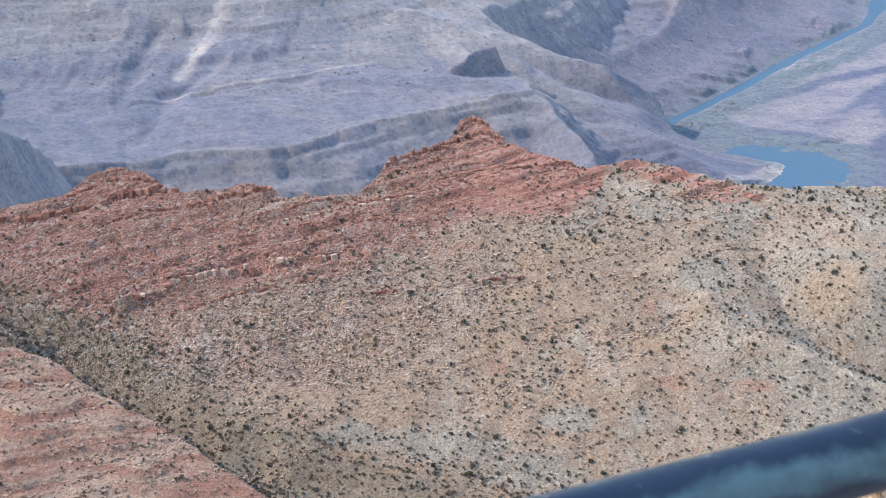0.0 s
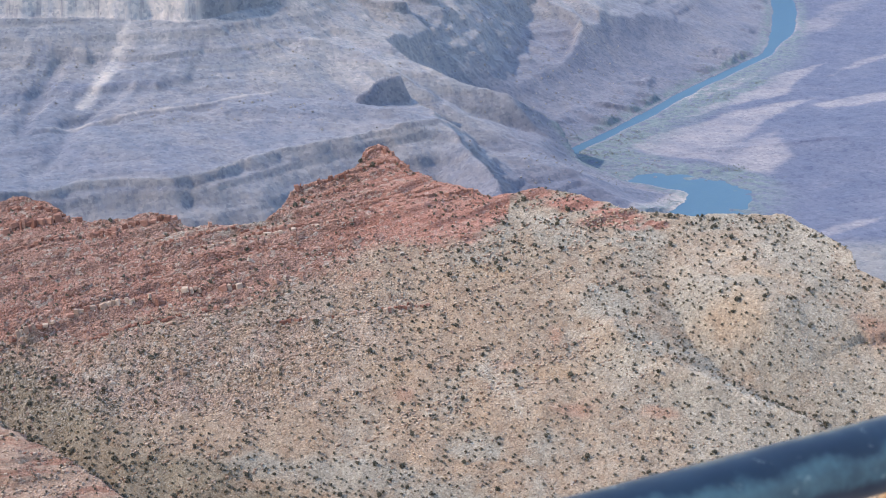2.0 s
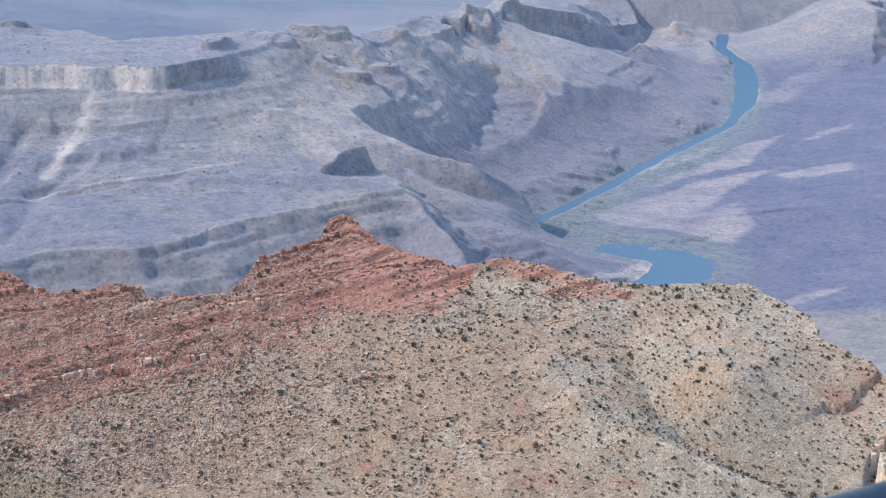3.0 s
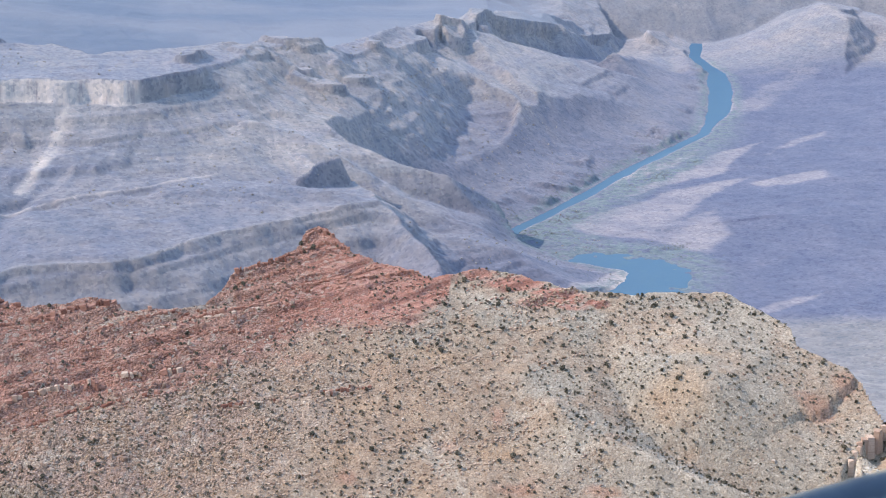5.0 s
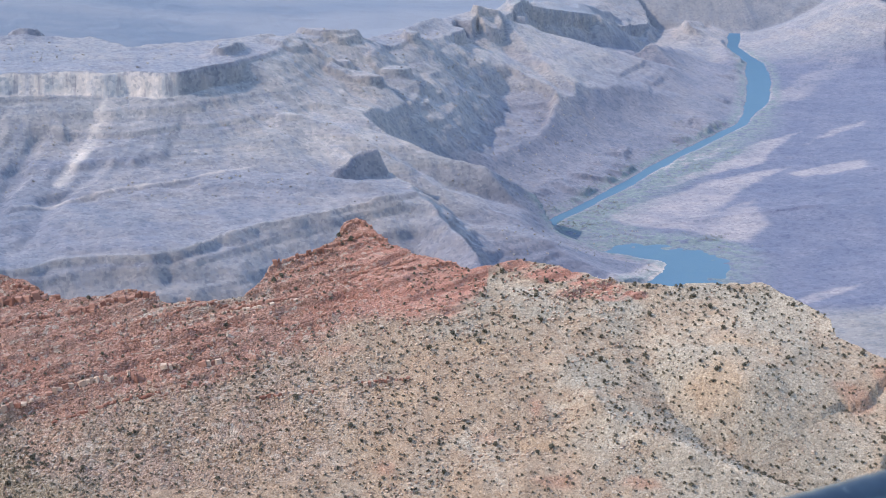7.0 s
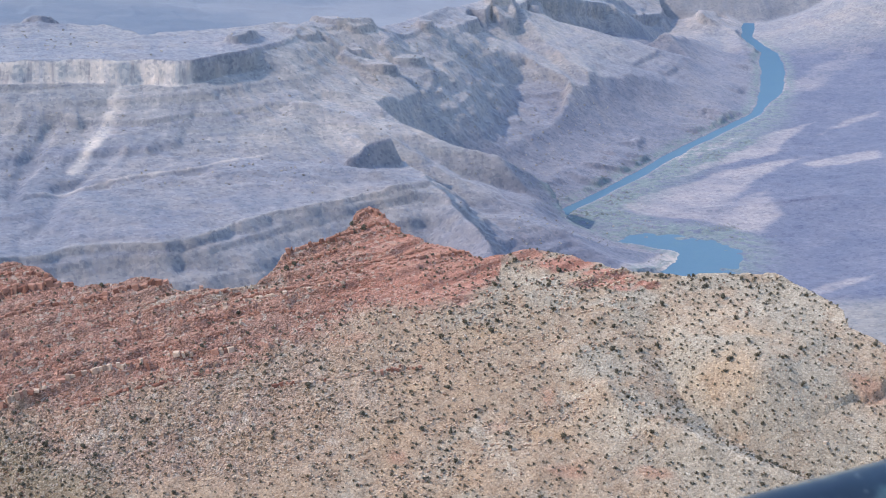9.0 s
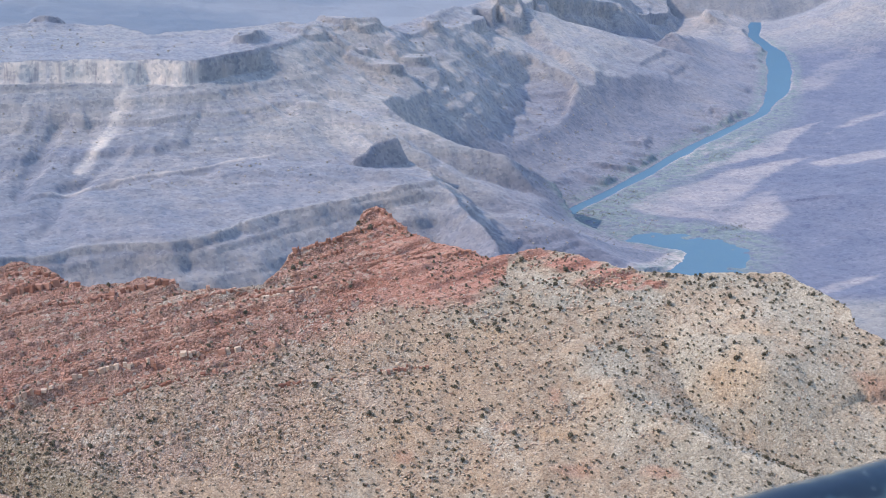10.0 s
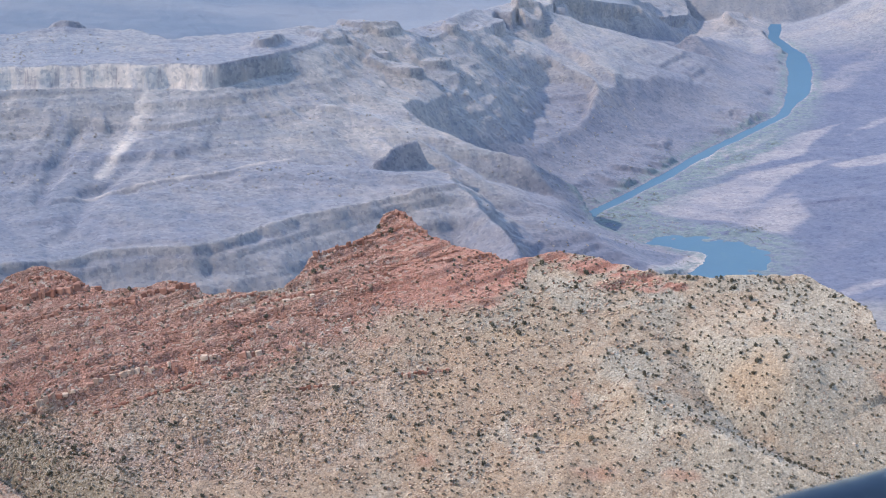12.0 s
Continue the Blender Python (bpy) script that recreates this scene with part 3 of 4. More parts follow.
KNOBS = [
    # flat-topped buttes along the rim: place, half width, half depth, height of the cliff
    ((-665, 3060, 282.7), 38, 44, 15), ((-331, 2930, 266.3), 17, 40, 13), ((-184, 3190, 237.7), 54, 34, 15), ((-245, 3060, 237.0), 30, 34, 11),
    ((-48, 3330, 216.8), 14, 30, 16), ((-131, 3040, 198.4), 46, 22, 13), ((-79, 3140, 191.3), 36, 24, 13), ((-178, 3080, 213.3), 44, 24, 12),
    ((92, 3700, 189.5), 30, 50, 22), ((160, 3850, 191.5), 26, 60, 14), ((615, 4560, 65.0), 30, 60, 20),
]
SCARP = [(-531, 2410, 135.1), (-439, 2480, 141.8), (-341, 2540, 144.3), (-267, 2600, 142.7)]
CHUTE = [(-478, 2765, 232.4), (-484, 2690, 193.5), (-498, 2600, 148.3), (-512, 2500, 129.0)]
RAVINES = [[(-490, 2490), (-505, 2430), (-512, 2340), (-520, 2265)], [(-560, 2650), (-570, 2580), (-575, 2490), (-570, 2400)], [(-330, 2250), (-322, 2215), (-305, 2190)]]
SPURS = [
    # crest line towards the viewer, slope on its west side, on its east side
    ([(-221, 2790, 189.5), (-119, 2750, 159.8), (-52, 2710, 126.7), (5, 2680, 100.3)], 0.32, 0.30),
    ([(17, 3550, 172.4), (-14, 3250, 169.4), (-40, 3060, 148.3), (-63, 2900, 127.0), (-71, 2800, 105.6)], 0.12, 0.36),
    ([(134, 3740, 170.0), (188, 3600, 132.8), (254, 3450, 101.7), (313, 3300, 75.1)], 0.55, 0.30),
    ([(335, 4100, 127.8), (447, 4000, 87.1), (519, 3900, 39.5), (571, 3850, 7.9)], 0.42, 0.32),
    ([(-92, 2640, 170.8), (-114, 2620, 170.4), (-143, 2570, 156.2)], 1.5, 1.9),
    ([(-37, 2520, 133.4), (4, 2450, 114.7), (47, 2330, 98.4), (54, 2250, 85.2)], 0.7, 1.2),
    ([(-3, 2560, 77.7), (91, 2560, 72.0), (160, 2540, 54.9), (204, 2500, 35.8)], 0.22, 0.22),
    ([(-657, 1800, 316.9), (-605, 2000, 211.8), (-591, 2090, 163.2), (-576, 2200, 86.0)], 1.7, 0.9),
    ([(527, 4500, 58.1), (607, 4600, 53.4), (670, 4680, 38.4)], 0.6, 0.6),
    ([(1028, 4500, 143.3), (942, 4300, 107.2), (829, 3950, 71.9), (764, 3820, 54.3)], 0.30, 1.05),
]
fx = np.arange(-1400, 1300, 4.0)
fy = np.concatenate([np.arange(1330, 2000, 9.0), np.arange(2000, 3400, 3.2), np.arange(3400, 4980, 7.0)])
FX, FY = np.meshgrid(fx, fy)


def smooth_max(a, b, k):
    h = np.clip(0.5 + 0.5 * (a - b) / k, 0, 1)
    return b + (a - b) * h + 0.5 * k * h * (1 - h)


def run_to(line, k):
    return sum(math.hypot(b[0] - a[0], b[1] - a[1]) for a, b in zip(line[:k], line[1:k + 1]))


HEAD = run_to(RIVER, 1)


def far_heights(X, Y):
    wx = X + 14 * fbm(X, Y, 90, 4, 101)
    wy = Y + 14 * fbm(X, Y, 90, 4, 103)
    wide = X + 3 * fbm(X, Y, 40, 3, 105)
    dr, side, _, run = near_line(wide, Y, RIVER)
    half = 14 + 9 * step(run, 560 + HEAD, 700 + HEAD) - 13 * step(run, 1000 + HEAD, 1200 + HEAD) + 1 * step(run, run_to(RIVER, 3), run_to(RIVER, 4)) * (1 - step(run, run_to(RIVER, 5), run_to(RIVER, 6) + 60))
    half = half - 6 * step(run, run_to(RIVER, 12), run_to(RIVER, 13)) + 23 * step(run, run_to(RIVER, 15) + 10, run_to(RIVER, 16) + 8)
    half = half * (1 + 0.22 * fbm(X, Y, 75, 4, 107))
    bank = np.clip(dr - half, -8, None)
    flat = np.where(side < 0, 0.04, 0.10)
    z = np.where(bank < 0, bank * 0.5, 1.2 + bank * flat * step(bank, -20, 160))
    z = z + step(bank, 10, 250) * (np.where(side > 0, 2, 9) * (ridged(wx, wy * 0.7, 190, 5, 111) - 0.45) + 2.5 * fbm(wx, wy, 60, 4, 113))
    # the near side climbs towards the foot of the ridge
    z = np.maximum(z, 0.25 * (2380 - Y) + 14 * fbm(wx, wy, 150, 5, 121) - 6)
    # far hills behind everything
    hills = (Y - 4250) * 0.20 + 26 * fbm(wx, wy, 300, 5, 131) + 18 * (ridged(wx, wy, 150, 4, 133) - 0.5) - 4
    rolling = 104 + 0.02 * (Y - 3900) - 0.35 * np.clip(X - 200, 0, None) + 34 * fbm(X, Y * 0.5, 520, 3, 132) + 14 * (ridged(X, Y * 0.6, 330, 3, 134) - 0.5)
    hills = np.where(side > 0, np.maximum(hills, np.minimum(rolling, 0.3 * (Y - 3380))), hills)
    z = np.maximum(z, hills * step(bank, 10, 330))
    # terrace with its inner cliff
    d, s, ze, reach = near_line(wx, wy, EDGE)
    out = d * s
    crisp = 5 * fbm(X, Y, 26, 3, 143)
    out = out - 8 * fbm(X, Y, 90, 3, 145) + crisp
    past_edge = np.clip(out + 15, 0, None) * (1 - step(Y, 2600, 2760))
    inner = ze - 6 * step(out, 0, 6) - 0.45 * np.clip(out, 0, 16) - 7 * step(out, 16, 22) - 0.5 * np.clip(out - 20, 0, 40) - 5 * step(out, 52, 57) - 0.55 * np.clip(out - 58, 0, None) - 5 * (1 - ridged(reach + 8 * fbm(X, Y, 40, 3, 146), out * 0.15, 70, 3, 148)) * step(out, 4, 40)
    face_in = step(out, -2, 8) * (1 - step(out, 260, 380)) * (1 - step(reach, run_to(EDGE, 8) - 10, run_to(EDGE, 8) + 60))
    inner = np.where(out < 0, ze + 0.08 * np.minimum(-out, 260) + 4 * fbm(wx, wy, 90, 5, 141) - 6 * (1 - ridged(wx, wy, 130, 4, 142)) ** 2, inner)
    on_terrace = step(-out, -4, 12) * (1 - step(-out, 330, 480)) * (1 - step(Y, 2560, 2700))
    d2, s2, _, _ = near_line(wx, wy, SCARP)
    inner = inner - 3.5 * step(d2 * s2, 0, 8) * np.exp(-d2 / 45) * (out < 0)
    z = np.maximum(z, inner)
    # the mesa: rim cliff, then talus
    d, s, zr, along = near_line(wx, wy, RIM)
    out = d * s
    rill = along + 0.3 * out + 10 * fbm(X, Y, 50, 3, 149)
    gut = 13 * (1 - ridged(rill, out * 0.2, 75, 2, 151)) ** 1.5 * step(out, 15, 110) + 5 * (1 - ridged(rill, out * 0.25, 26, 2, 152)) * step(out, 12, 60)
    out = out + 5 * (ridged(along, out * 0.3, 24, 3, 147) - 0.5)
    # the bay between the corner and the dark peak has gentler slopes and a second step
    bay = step(along, run_to(RIM, 4) - 10, run_to(RIM, 4) + 45) * (1 - step(along, run_to(RIM, 10) - 40, run_to(RIM, 10) + 60))
    slope = 1 - step(along, run_to(RIM, 4) - 10, run_to(RIM, 4) + 45)
    talus = zr - (27 - 23 * bay) * step(out, 0, 11 - 6 * step(along, run_to(RIM, 3) - 18, run_to(RIM, 3) + 8)) - (0.55 - 0.13 * bay - 0.13 * slope) * np.clip(out, 0, 110) - (0.40 - 0.08 * bay - 0.18 * slope) * np.clip(out - 110, 0, 220) - (0.2 - 0.12 * slope) * np.clip(out - 330, 0, None) - gut - 0.40 * np.clip(out, 0, 80) * step(along, run_to(RIM, 12) - 30, run_to(RIM, 13)) * (1 - step(along, run_to(RIM, 15), run_to(RIM, 16)))
    talus = talus - 4 * bay * step(out + 14 * fbm(X, Y, 60, 3, 157), 55, 70)
    top = np.interp(wx, (-700, -300, 72, 174, 335, 420, 512), (256, 250, 188, 180, 128, 64, 30))
    depth = 300 - 250 * step(along, run_to(RIM, 3), run_to(RIM, 6))
    fall = 0.75 * np.clip(-out - depth - 40 * fbm(wx, wy, 200, 3, 155), 0, None)
    mesa = np.where(out < 0, -fall + zr + (top - zr) * step(-out, 0, 60) + 0.02 * np.minimum(-out, 300) + 5 * fbm(wx, wy, 150, 5, 153), talus)
    mesa = mesa - np.where(out > 60, 1.5 * past_edge, 0) * step(out, 60, 160)
    z = smooth_max(z, mesa, 12.0)
    # pale colour stops at the corner, so the shaded side is darkened in colour too
    cliff = step(out, -2, 2) * (1 - step(out, 9, 16)) * (1 - step(along, run_to(RIM, 3) - 18, run_to(RIM, 3) + 8))
    for line, west, east in SPURS:
        d, s, zs, _ = near_line(wx, wy, line)
        z = smooth_max(z, zs - np.where(s > 0, west, east) * d - 4 * (1 - ridged(wx, wy, 150, 5, 161)) * step(d, 5, 80), 7.0)
    # east of the spur below the dark peak the ground falls off steeply
    d, s, zs, _ = near_line(wx, wy, SPURS[1][0])
    lo = 180 - 110 * step(Y, 3400, 3550)
    drop = zs + 3 - 0.80 * np.minimum(d, 120) - 0.2 * np.clip(d - 120, 0, None) + 8 * fbm(X, Y, 60, 4, 227) + 300 * step(d, lo, lo + 120) + 45 * step(Y, 3300, 3560)
    z = np.where((s < 0) & (Y > 2815), -smooth_max(-z, -drop, 8.0), z)
    # the shaded cliff band that runs down from the peak towards the river
    band = zr + 2 - 1.1 * np.minimum(out, 62) - 0.25 * np.clip(out - 62, 0, None) + 5 * fbm(X, Y, 50, 4, 229) + 160 * (1 - step(along, run_to(RIM, 12) - 10, run_to(RIM, 13))) + 250 * step(out, 120, 240)
    band = np.maximum(band, 8)
    z = np.where((out > 0) & (along > run_to(RIM, 11)), -smooth_max(-z, -band, 6.0), z)
    for line in RAVINES:
        d, _, _, _ = near_line(wx, wy, flat_line(line))
        z = z - 6 * np.exp(-((d + 6 * fbm(X, Y, 30, 3, 231)) / 13) ** 2)
    z = z - 3.8 * (1 - ridged(wx + 0.3 * wy, wy * 0.6, 46, 4, 165)) * step(z, 10, 40)
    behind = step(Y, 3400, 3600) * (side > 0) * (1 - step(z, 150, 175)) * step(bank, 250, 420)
    # hard beds stand out as benches
    lie = z + 3 * fbm(X, Y, 300, 2, 163)
    for size, share in ((21.0, 0.2), (8.0, 0.2)):
        t = np.mod(lie / size, 1)
        z = z + (step(t, 0.5, 0.72) - t) * size * share * step(z, 14, 40) * (1 - behind) * (0.4 + 0.6 * step(fbm(X, Y, 140, 3, 167), -0.3, 0.3))
    # a small butte on the plateau
    for (bx, by, bz), across, deep, cliff_high in KNOBS:
        r = np.hypot((wx - bx) / across, np.where(wy > by, 0.35, 1.0) * (wy - by) / deep)
        r = r + 0.2 * fbm(X, Y, 30, 4, 173)
        rise = np.clip(bz - z, 1.0 * cliff_high, 1.7 * cliff_high)
        z = z + rise * np.where(wy > by, 1 - step(wy - by, 0, 3 * deep), 1) * (0.65 * (1 - step(r, 0.88, 1.04)) + 0.35 * (1 - step(r, 0.9, 2.3)))
    # the banks: a slope with low bluffs on the west, wide flats on the east
    bluff = 7 * step(ridged(wx, wy, 60, 4, 191), 0.52, 0.78) * step(fbm(X, Y, 130, 3, 192), -0.3, 0.2)
    west_bank = 1 + 0.25 * np.clip(bank, 0, None) + 0.0030 * np.clip(bank - 90, 0, None) ** 2 + bluff * step(bank, 8, 14) * (1 - step(bank, 50, 95)) + 0.8 * np.clip(2860 - Y, 0, None)
    east_bank = 1.1 + 0.012 * np.clip(bank, 0, None) + 0.00028 * np.clip(bank - 120, 0, None) ** 2 + 0.002 * np.clip(bank - 420, 0, None) ** 2 + 0.5 * fbm(wx, wy, 50, 3, 193)
    z = np.minimum(z, np.where(side > 0, west_bank, east_bank) + 0.24 * np.clip(Y - 4130 + 60 * fbm(wx, wy, 300, 4, 135), 0, None) * step(bank, 0, 380))
    # the sand bar inside the bend
    bend = np.clip(near_line(wide, Y, RIVER[16:20])[0] - 28, 0, None)
    inside = 0.9 + 0.02 * bend + 0.3 * np.clip(bend - 28, 0, None) + 0.003 * np.clip(bend - 80, 0, None) ** 2
    z = -smooth_max(-z, -inside, 14.0)
    z = np.where(bank < 4, np.minimum(z, np.where(bank < 0, bank * 0.5 - 0.3, 0.4 + bank * 0.3)), z)
    # the head of the valley closes behind a bend
    z = np.maximum(z, 0.75 * (Y - 4640) + 15 * fbm(wx, wy, 190, 5, 137) + 14 * (ridged(wx, wy, 90, 4, 139) - 0.5))
    z = z + np.where(bank > 6, 1.6 * fbm(wx, wy, 22, 3, 171), 0) * (1 - behind)
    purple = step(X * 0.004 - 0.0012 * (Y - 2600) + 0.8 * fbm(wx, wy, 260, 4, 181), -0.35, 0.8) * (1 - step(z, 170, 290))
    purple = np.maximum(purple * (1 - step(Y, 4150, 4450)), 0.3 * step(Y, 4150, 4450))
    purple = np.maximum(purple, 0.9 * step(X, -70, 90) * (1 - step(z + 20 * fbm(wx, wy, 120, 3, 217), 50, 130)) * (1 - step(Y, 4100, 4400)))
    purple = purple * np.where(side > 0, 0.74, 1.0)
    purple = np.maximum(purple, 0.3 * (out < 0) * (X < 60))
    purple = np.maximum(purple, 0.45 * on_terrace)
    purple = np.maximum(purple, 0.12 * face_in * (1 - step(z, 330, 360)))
    flow = fbm(wx * 0.6 + wy * 0.35, wy * 1.6 - wx * 0.5, 150, 4, 183)
    delta = (1 - step(bank, 60, 420)) * (side < 0) * step(run, 900 + HEAD, 1400 + HEAD)
    bar = (1 - step(bank, 25, 40)) * (side > 0) * step(run, run_to(RIVER, 16), run_to(RIVER, 17))
    fan, belt = np.zeros(X.shape), np.zeros(X.shape)
    fx_, fy_ = X + 26 * fbm(X, Y, 90, 5, 197) + 8 * fbm(X, Y, 24, 3, 219), Y + 60 * fbm(X, Y, 90, 5, 199) + 20 * fbm(X, Y, 30, 3, 221)
    for corners, edge in ((DELTA, 12), (FAN_UPPER, 8), (FAN_BANK, 8), (FAN_EAST, 10), (FAN_FAR, 10), (FAN_HEAD, 26), (FAN_SOUTH, 10)):
        fan = np.maximum(fan, 1 - step(within(0.8 * X + 0.2 * fx_, 0.75 * Y + 0.25 * fy_, corners) + 5 * fbm(X, Y, 26, 3, 215), -edge, edge))
    for line, breadth in BELTS:
        d, _, _, _ = near_line(X + 16 * fbm(X, Y, 50, 4, 211), Y + 30 * fbm(X, Y, 50, 4, 213), flat_line(line))
        belt = np.maximum(belt, np.exp(-(d / breadth) ** 2))
    fan = fan * (side < 0)
    shore = 0.4 * np.exp(-np.clip(bank, 0, None) / 7) * (bank > 0)
    pale = np.clip(0.5 * bar + shore + fan * (0.33 + 0.07 * flow) * (1 - 0.7 * belt) + 0.10 * delta + 1.0 * cliff, 0, 1)
    streak = ridged(along + 0.35 * out + 6 * fbm(X, Y, 30, 3, 185), out * 0.08, 42, 3, 187)
    pale = np.clip(pale + 0.36 * step(streak, 0.58, 0.85) * step(out, 5, 30) * (1 - step(out, 200, 460)) * (1 - step(along, run_to(RIM, 5), run_to(RIM, 7))), 0, 1)
    pale = np.clip(pale + 0.5 * np.exp(-(d2 / 5) ** 2), 0, 1)
    d, _, _, down = near_line(wx, wy, CHUTE)
    pale = np.clip(pale + 0.65 * np.exp(-((d + 5 * fbm(X, Y, 16, 3, 189)) / (5 + 0.02 * down)) ** 2), 0, 1)
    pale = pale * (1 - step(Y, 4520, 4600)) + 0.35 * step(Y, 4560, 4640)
    green = (1 - step(bank, 4, 30 + 90 * (side < 0) * step(run, 900 + HEAD, 1500 + HEAD))) * step(bank, 0, 8)
    green = green * (1 - step(Y, 4350, 4450))
    green = np.clip(green + 0.9 * belt * (side < 0), 0, 1)
    # mask of the farthest land and valley head that takes the painted haze
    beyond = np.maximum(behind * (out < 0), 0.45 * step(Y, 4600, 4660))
    near = step(-(Y + 50 * fbm(wx, wy, 200, 4, 195)), -2420, -2340) * step(X, 60, 200)
    return z, purple, pale, green, near, beyond, cliff


FZ, far_purple, far_pale, far_green, far_near, far_beyond, far_cliff = far_heights(FX, FY)
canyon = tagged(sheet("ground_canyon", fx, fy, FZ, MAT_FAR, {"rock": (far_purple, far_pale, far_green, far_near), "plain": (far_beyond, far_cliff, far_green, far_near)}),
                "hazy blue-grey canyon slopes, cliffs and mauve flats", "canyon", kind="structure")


def flat_water():
    me = bpy.data.meshes.new("water")
    me.from_pydata([(-1550, 2100, 0), (1290, 2100, 0), (1290, 4960, 0), (-1550, 4960, 0)], [], [(0, 1, 2, 3)])
    me.materials.append(MAT_WATER)
    return tagged(new("water", me), "calm blue river winding along the canyon floor", "river", kind="structure")


flat_water()

# ---- the rim and all the land around ----


def rim_heights(X, Y):
    slope = 758.4 - 0.95 * np.clip(Y - 2.6, 0, None) - 0.6 * step(Y, 2.3, 2.8)
    z = np.maximum(slope, 190 + 12 * fbm(X, Y, 300, 3, 201))
    z = z + step(Y, 30, 200) * 12 * fbm(X, Y, 120, 3, 203)
    low = (X > -1400) & (X < 1300) & (Y > 1200)
    z = np.where(low, -40, z)
    z = np.where((Y > 880) & (np.abs(X + 50) < 370) & (Y < 1420), 60, z)
    wall = np.maximum(np.abs(X + 100) - 1500, 0) * 0.35
    return np.where(Y > 700, np.minimum(z + wall, 700), z)


gx = np.concatenate([-np.geomspace(5000, 3, 44), np.linspace(-2, 2, 7), np.geomspace(3, 5000, 44)])
gy = np.concatenate([-np.geomspace(5000, 3, 20), [-1, 0, 1, 2, 2.3, 2.5, 2.8], np.geomspace(3.2, 880, 40), np.linspace(900, 5000, 60)])
GX, GY = np.meshgrid(gx, gy)
tagged(sheet("ground", gx, gy, rim_heights(GX, GY), MAT_PLATEAU), "tan rocky rim ground dropping into the canyon", "ground", kind="structure")

# ---- parts ----


def part(name, bm, material, parent=None, label=""):
    me = bpy.data.meshes.new(name)
    bm.to_mesh(me)
    bm.free()
    me.materials.append(material)
    ob = new(name, me)
    ob.parent = parent
    if label:
        ob["label"] = label
    return ob


def joined(name, verts, faces, material):
    me = bpy.data.meshes.new(name)
    me.vertices.add(len(verts))
    me.vertices.foreach_set("co", np.asarray(verts, np.float32).ravel())
    k = faces.shape[1]
    me.loops.add(faces.size)
    me.loops.foreach_set("vertex_index", faces.astype(np.int32).ravel())
    me.polygons.add(len(faces))
    me.polygons.foreach_set("loop_start", np.arange(0, faces.size, k, dtype=np.int32))
    me.update(calc_edges=True)
    me.shade_flat()
    me.materials.append(material)
    return new(name, me)


# ---- the railing ----
RAIL_A, RAIL_B, RAIL_R = (-2.290, -0.185, 759.377), (2.484, 2.742, 759.377), 0.0302


def tube(a, b, r, sides=28, rings=2):
    bm = bmesh.new()
    a, b = Vector(a), Vector(b)
    q = (b - a).to_track_quat("Z", "Y")
    loops = []
    for k in range(rings):
        p = a.lerp(b, k / (rings - 1))
        loops.append([bm.verts.new(p + q @ Vector((r * math.cos(2 * math.pi * i / sides), r * math.sin(2 * math.pi * i / sides), 0))) for i in range(sides)])
    for l0, l1 in zip(loops[:-1], loops[1:]):
        for i in range(sides):
            f = bm.faces.new((l0[i], l0[(i + 1) % sides], l1[(i + 1) % sides], l1[i]))
            f.smooth = True
    bm.faces.new(reversed(loops[0]))
    bm.faces.new(loops[-1])
    return bm


def railing():
    a, b = Vector(RAIL_A), Vector(RAIL_B)
    thing = tagged(new("railing"), "worn blue-grey painted steel pipe railing at the rim", "railing")
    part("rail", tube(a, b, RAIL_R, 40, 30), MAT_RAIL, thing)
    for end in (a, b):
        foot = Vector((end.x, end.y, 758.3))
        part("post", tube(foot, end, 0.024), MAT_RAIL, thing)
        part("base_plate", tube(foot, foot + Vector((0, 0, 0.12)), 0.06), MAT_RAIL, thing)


railing()


def outcrop():
    """Pale broken limestone just below the rim."""
    thing = tagged(new("rim_outcrop"), "broken pale limestone outcrop with orange stains below the rim", "rock")
    rng = random.Random(4)
    spots = [(3.89, 13.00, 754.28), (3.83, 13.60, 754.25), (4.36, 14.20, 754.00), (3.42, 12.60, 754.24), (2.97, 12.00, 754.16), (3.32, 11.60, 754.45),
             (2.55, 11.40, 754.19), (2.89, 11.00, 754.35), (2.15, 11.20, 754.13), (3.87, 12.00, 754.51)]
    for x, y, z in spots:
        bm = bmesh.new()
        bmesh.ops.create_icosphere(bm, subdivisions=4, radius=1.0)
        off = rng.random() * 50
        h = 3.4
        for v in bm.verts:
            p = v.co.copy()
            p = Vector([math.copysign(abs(c) ** 0.55, c) for c in p])
            n = 1 + 0.30 * noise.fractal(p * 2.2 + Vector((off, 0, 0)), 0.6, 2.1, 6)
            v.co = Vector((p.x * 0.42, p.y * 0.55, p.z * h * 0.5)) * n
        m = pose(x, y, z - h * 0.5 - 0.1, rng.uniform(-8, 8), rng.uniform(-8, 8), rng.uniform(0, 90))
        bmesh.ops.transform(bm, matrix=m, verts=bm.verts)
        for f in bm.faces:
            f.smooth = True
        part("boulder", bm, MAT_RIM, thing)


outcrop()

# ---- shrubs ----
rng = np.random.default_rng(7)


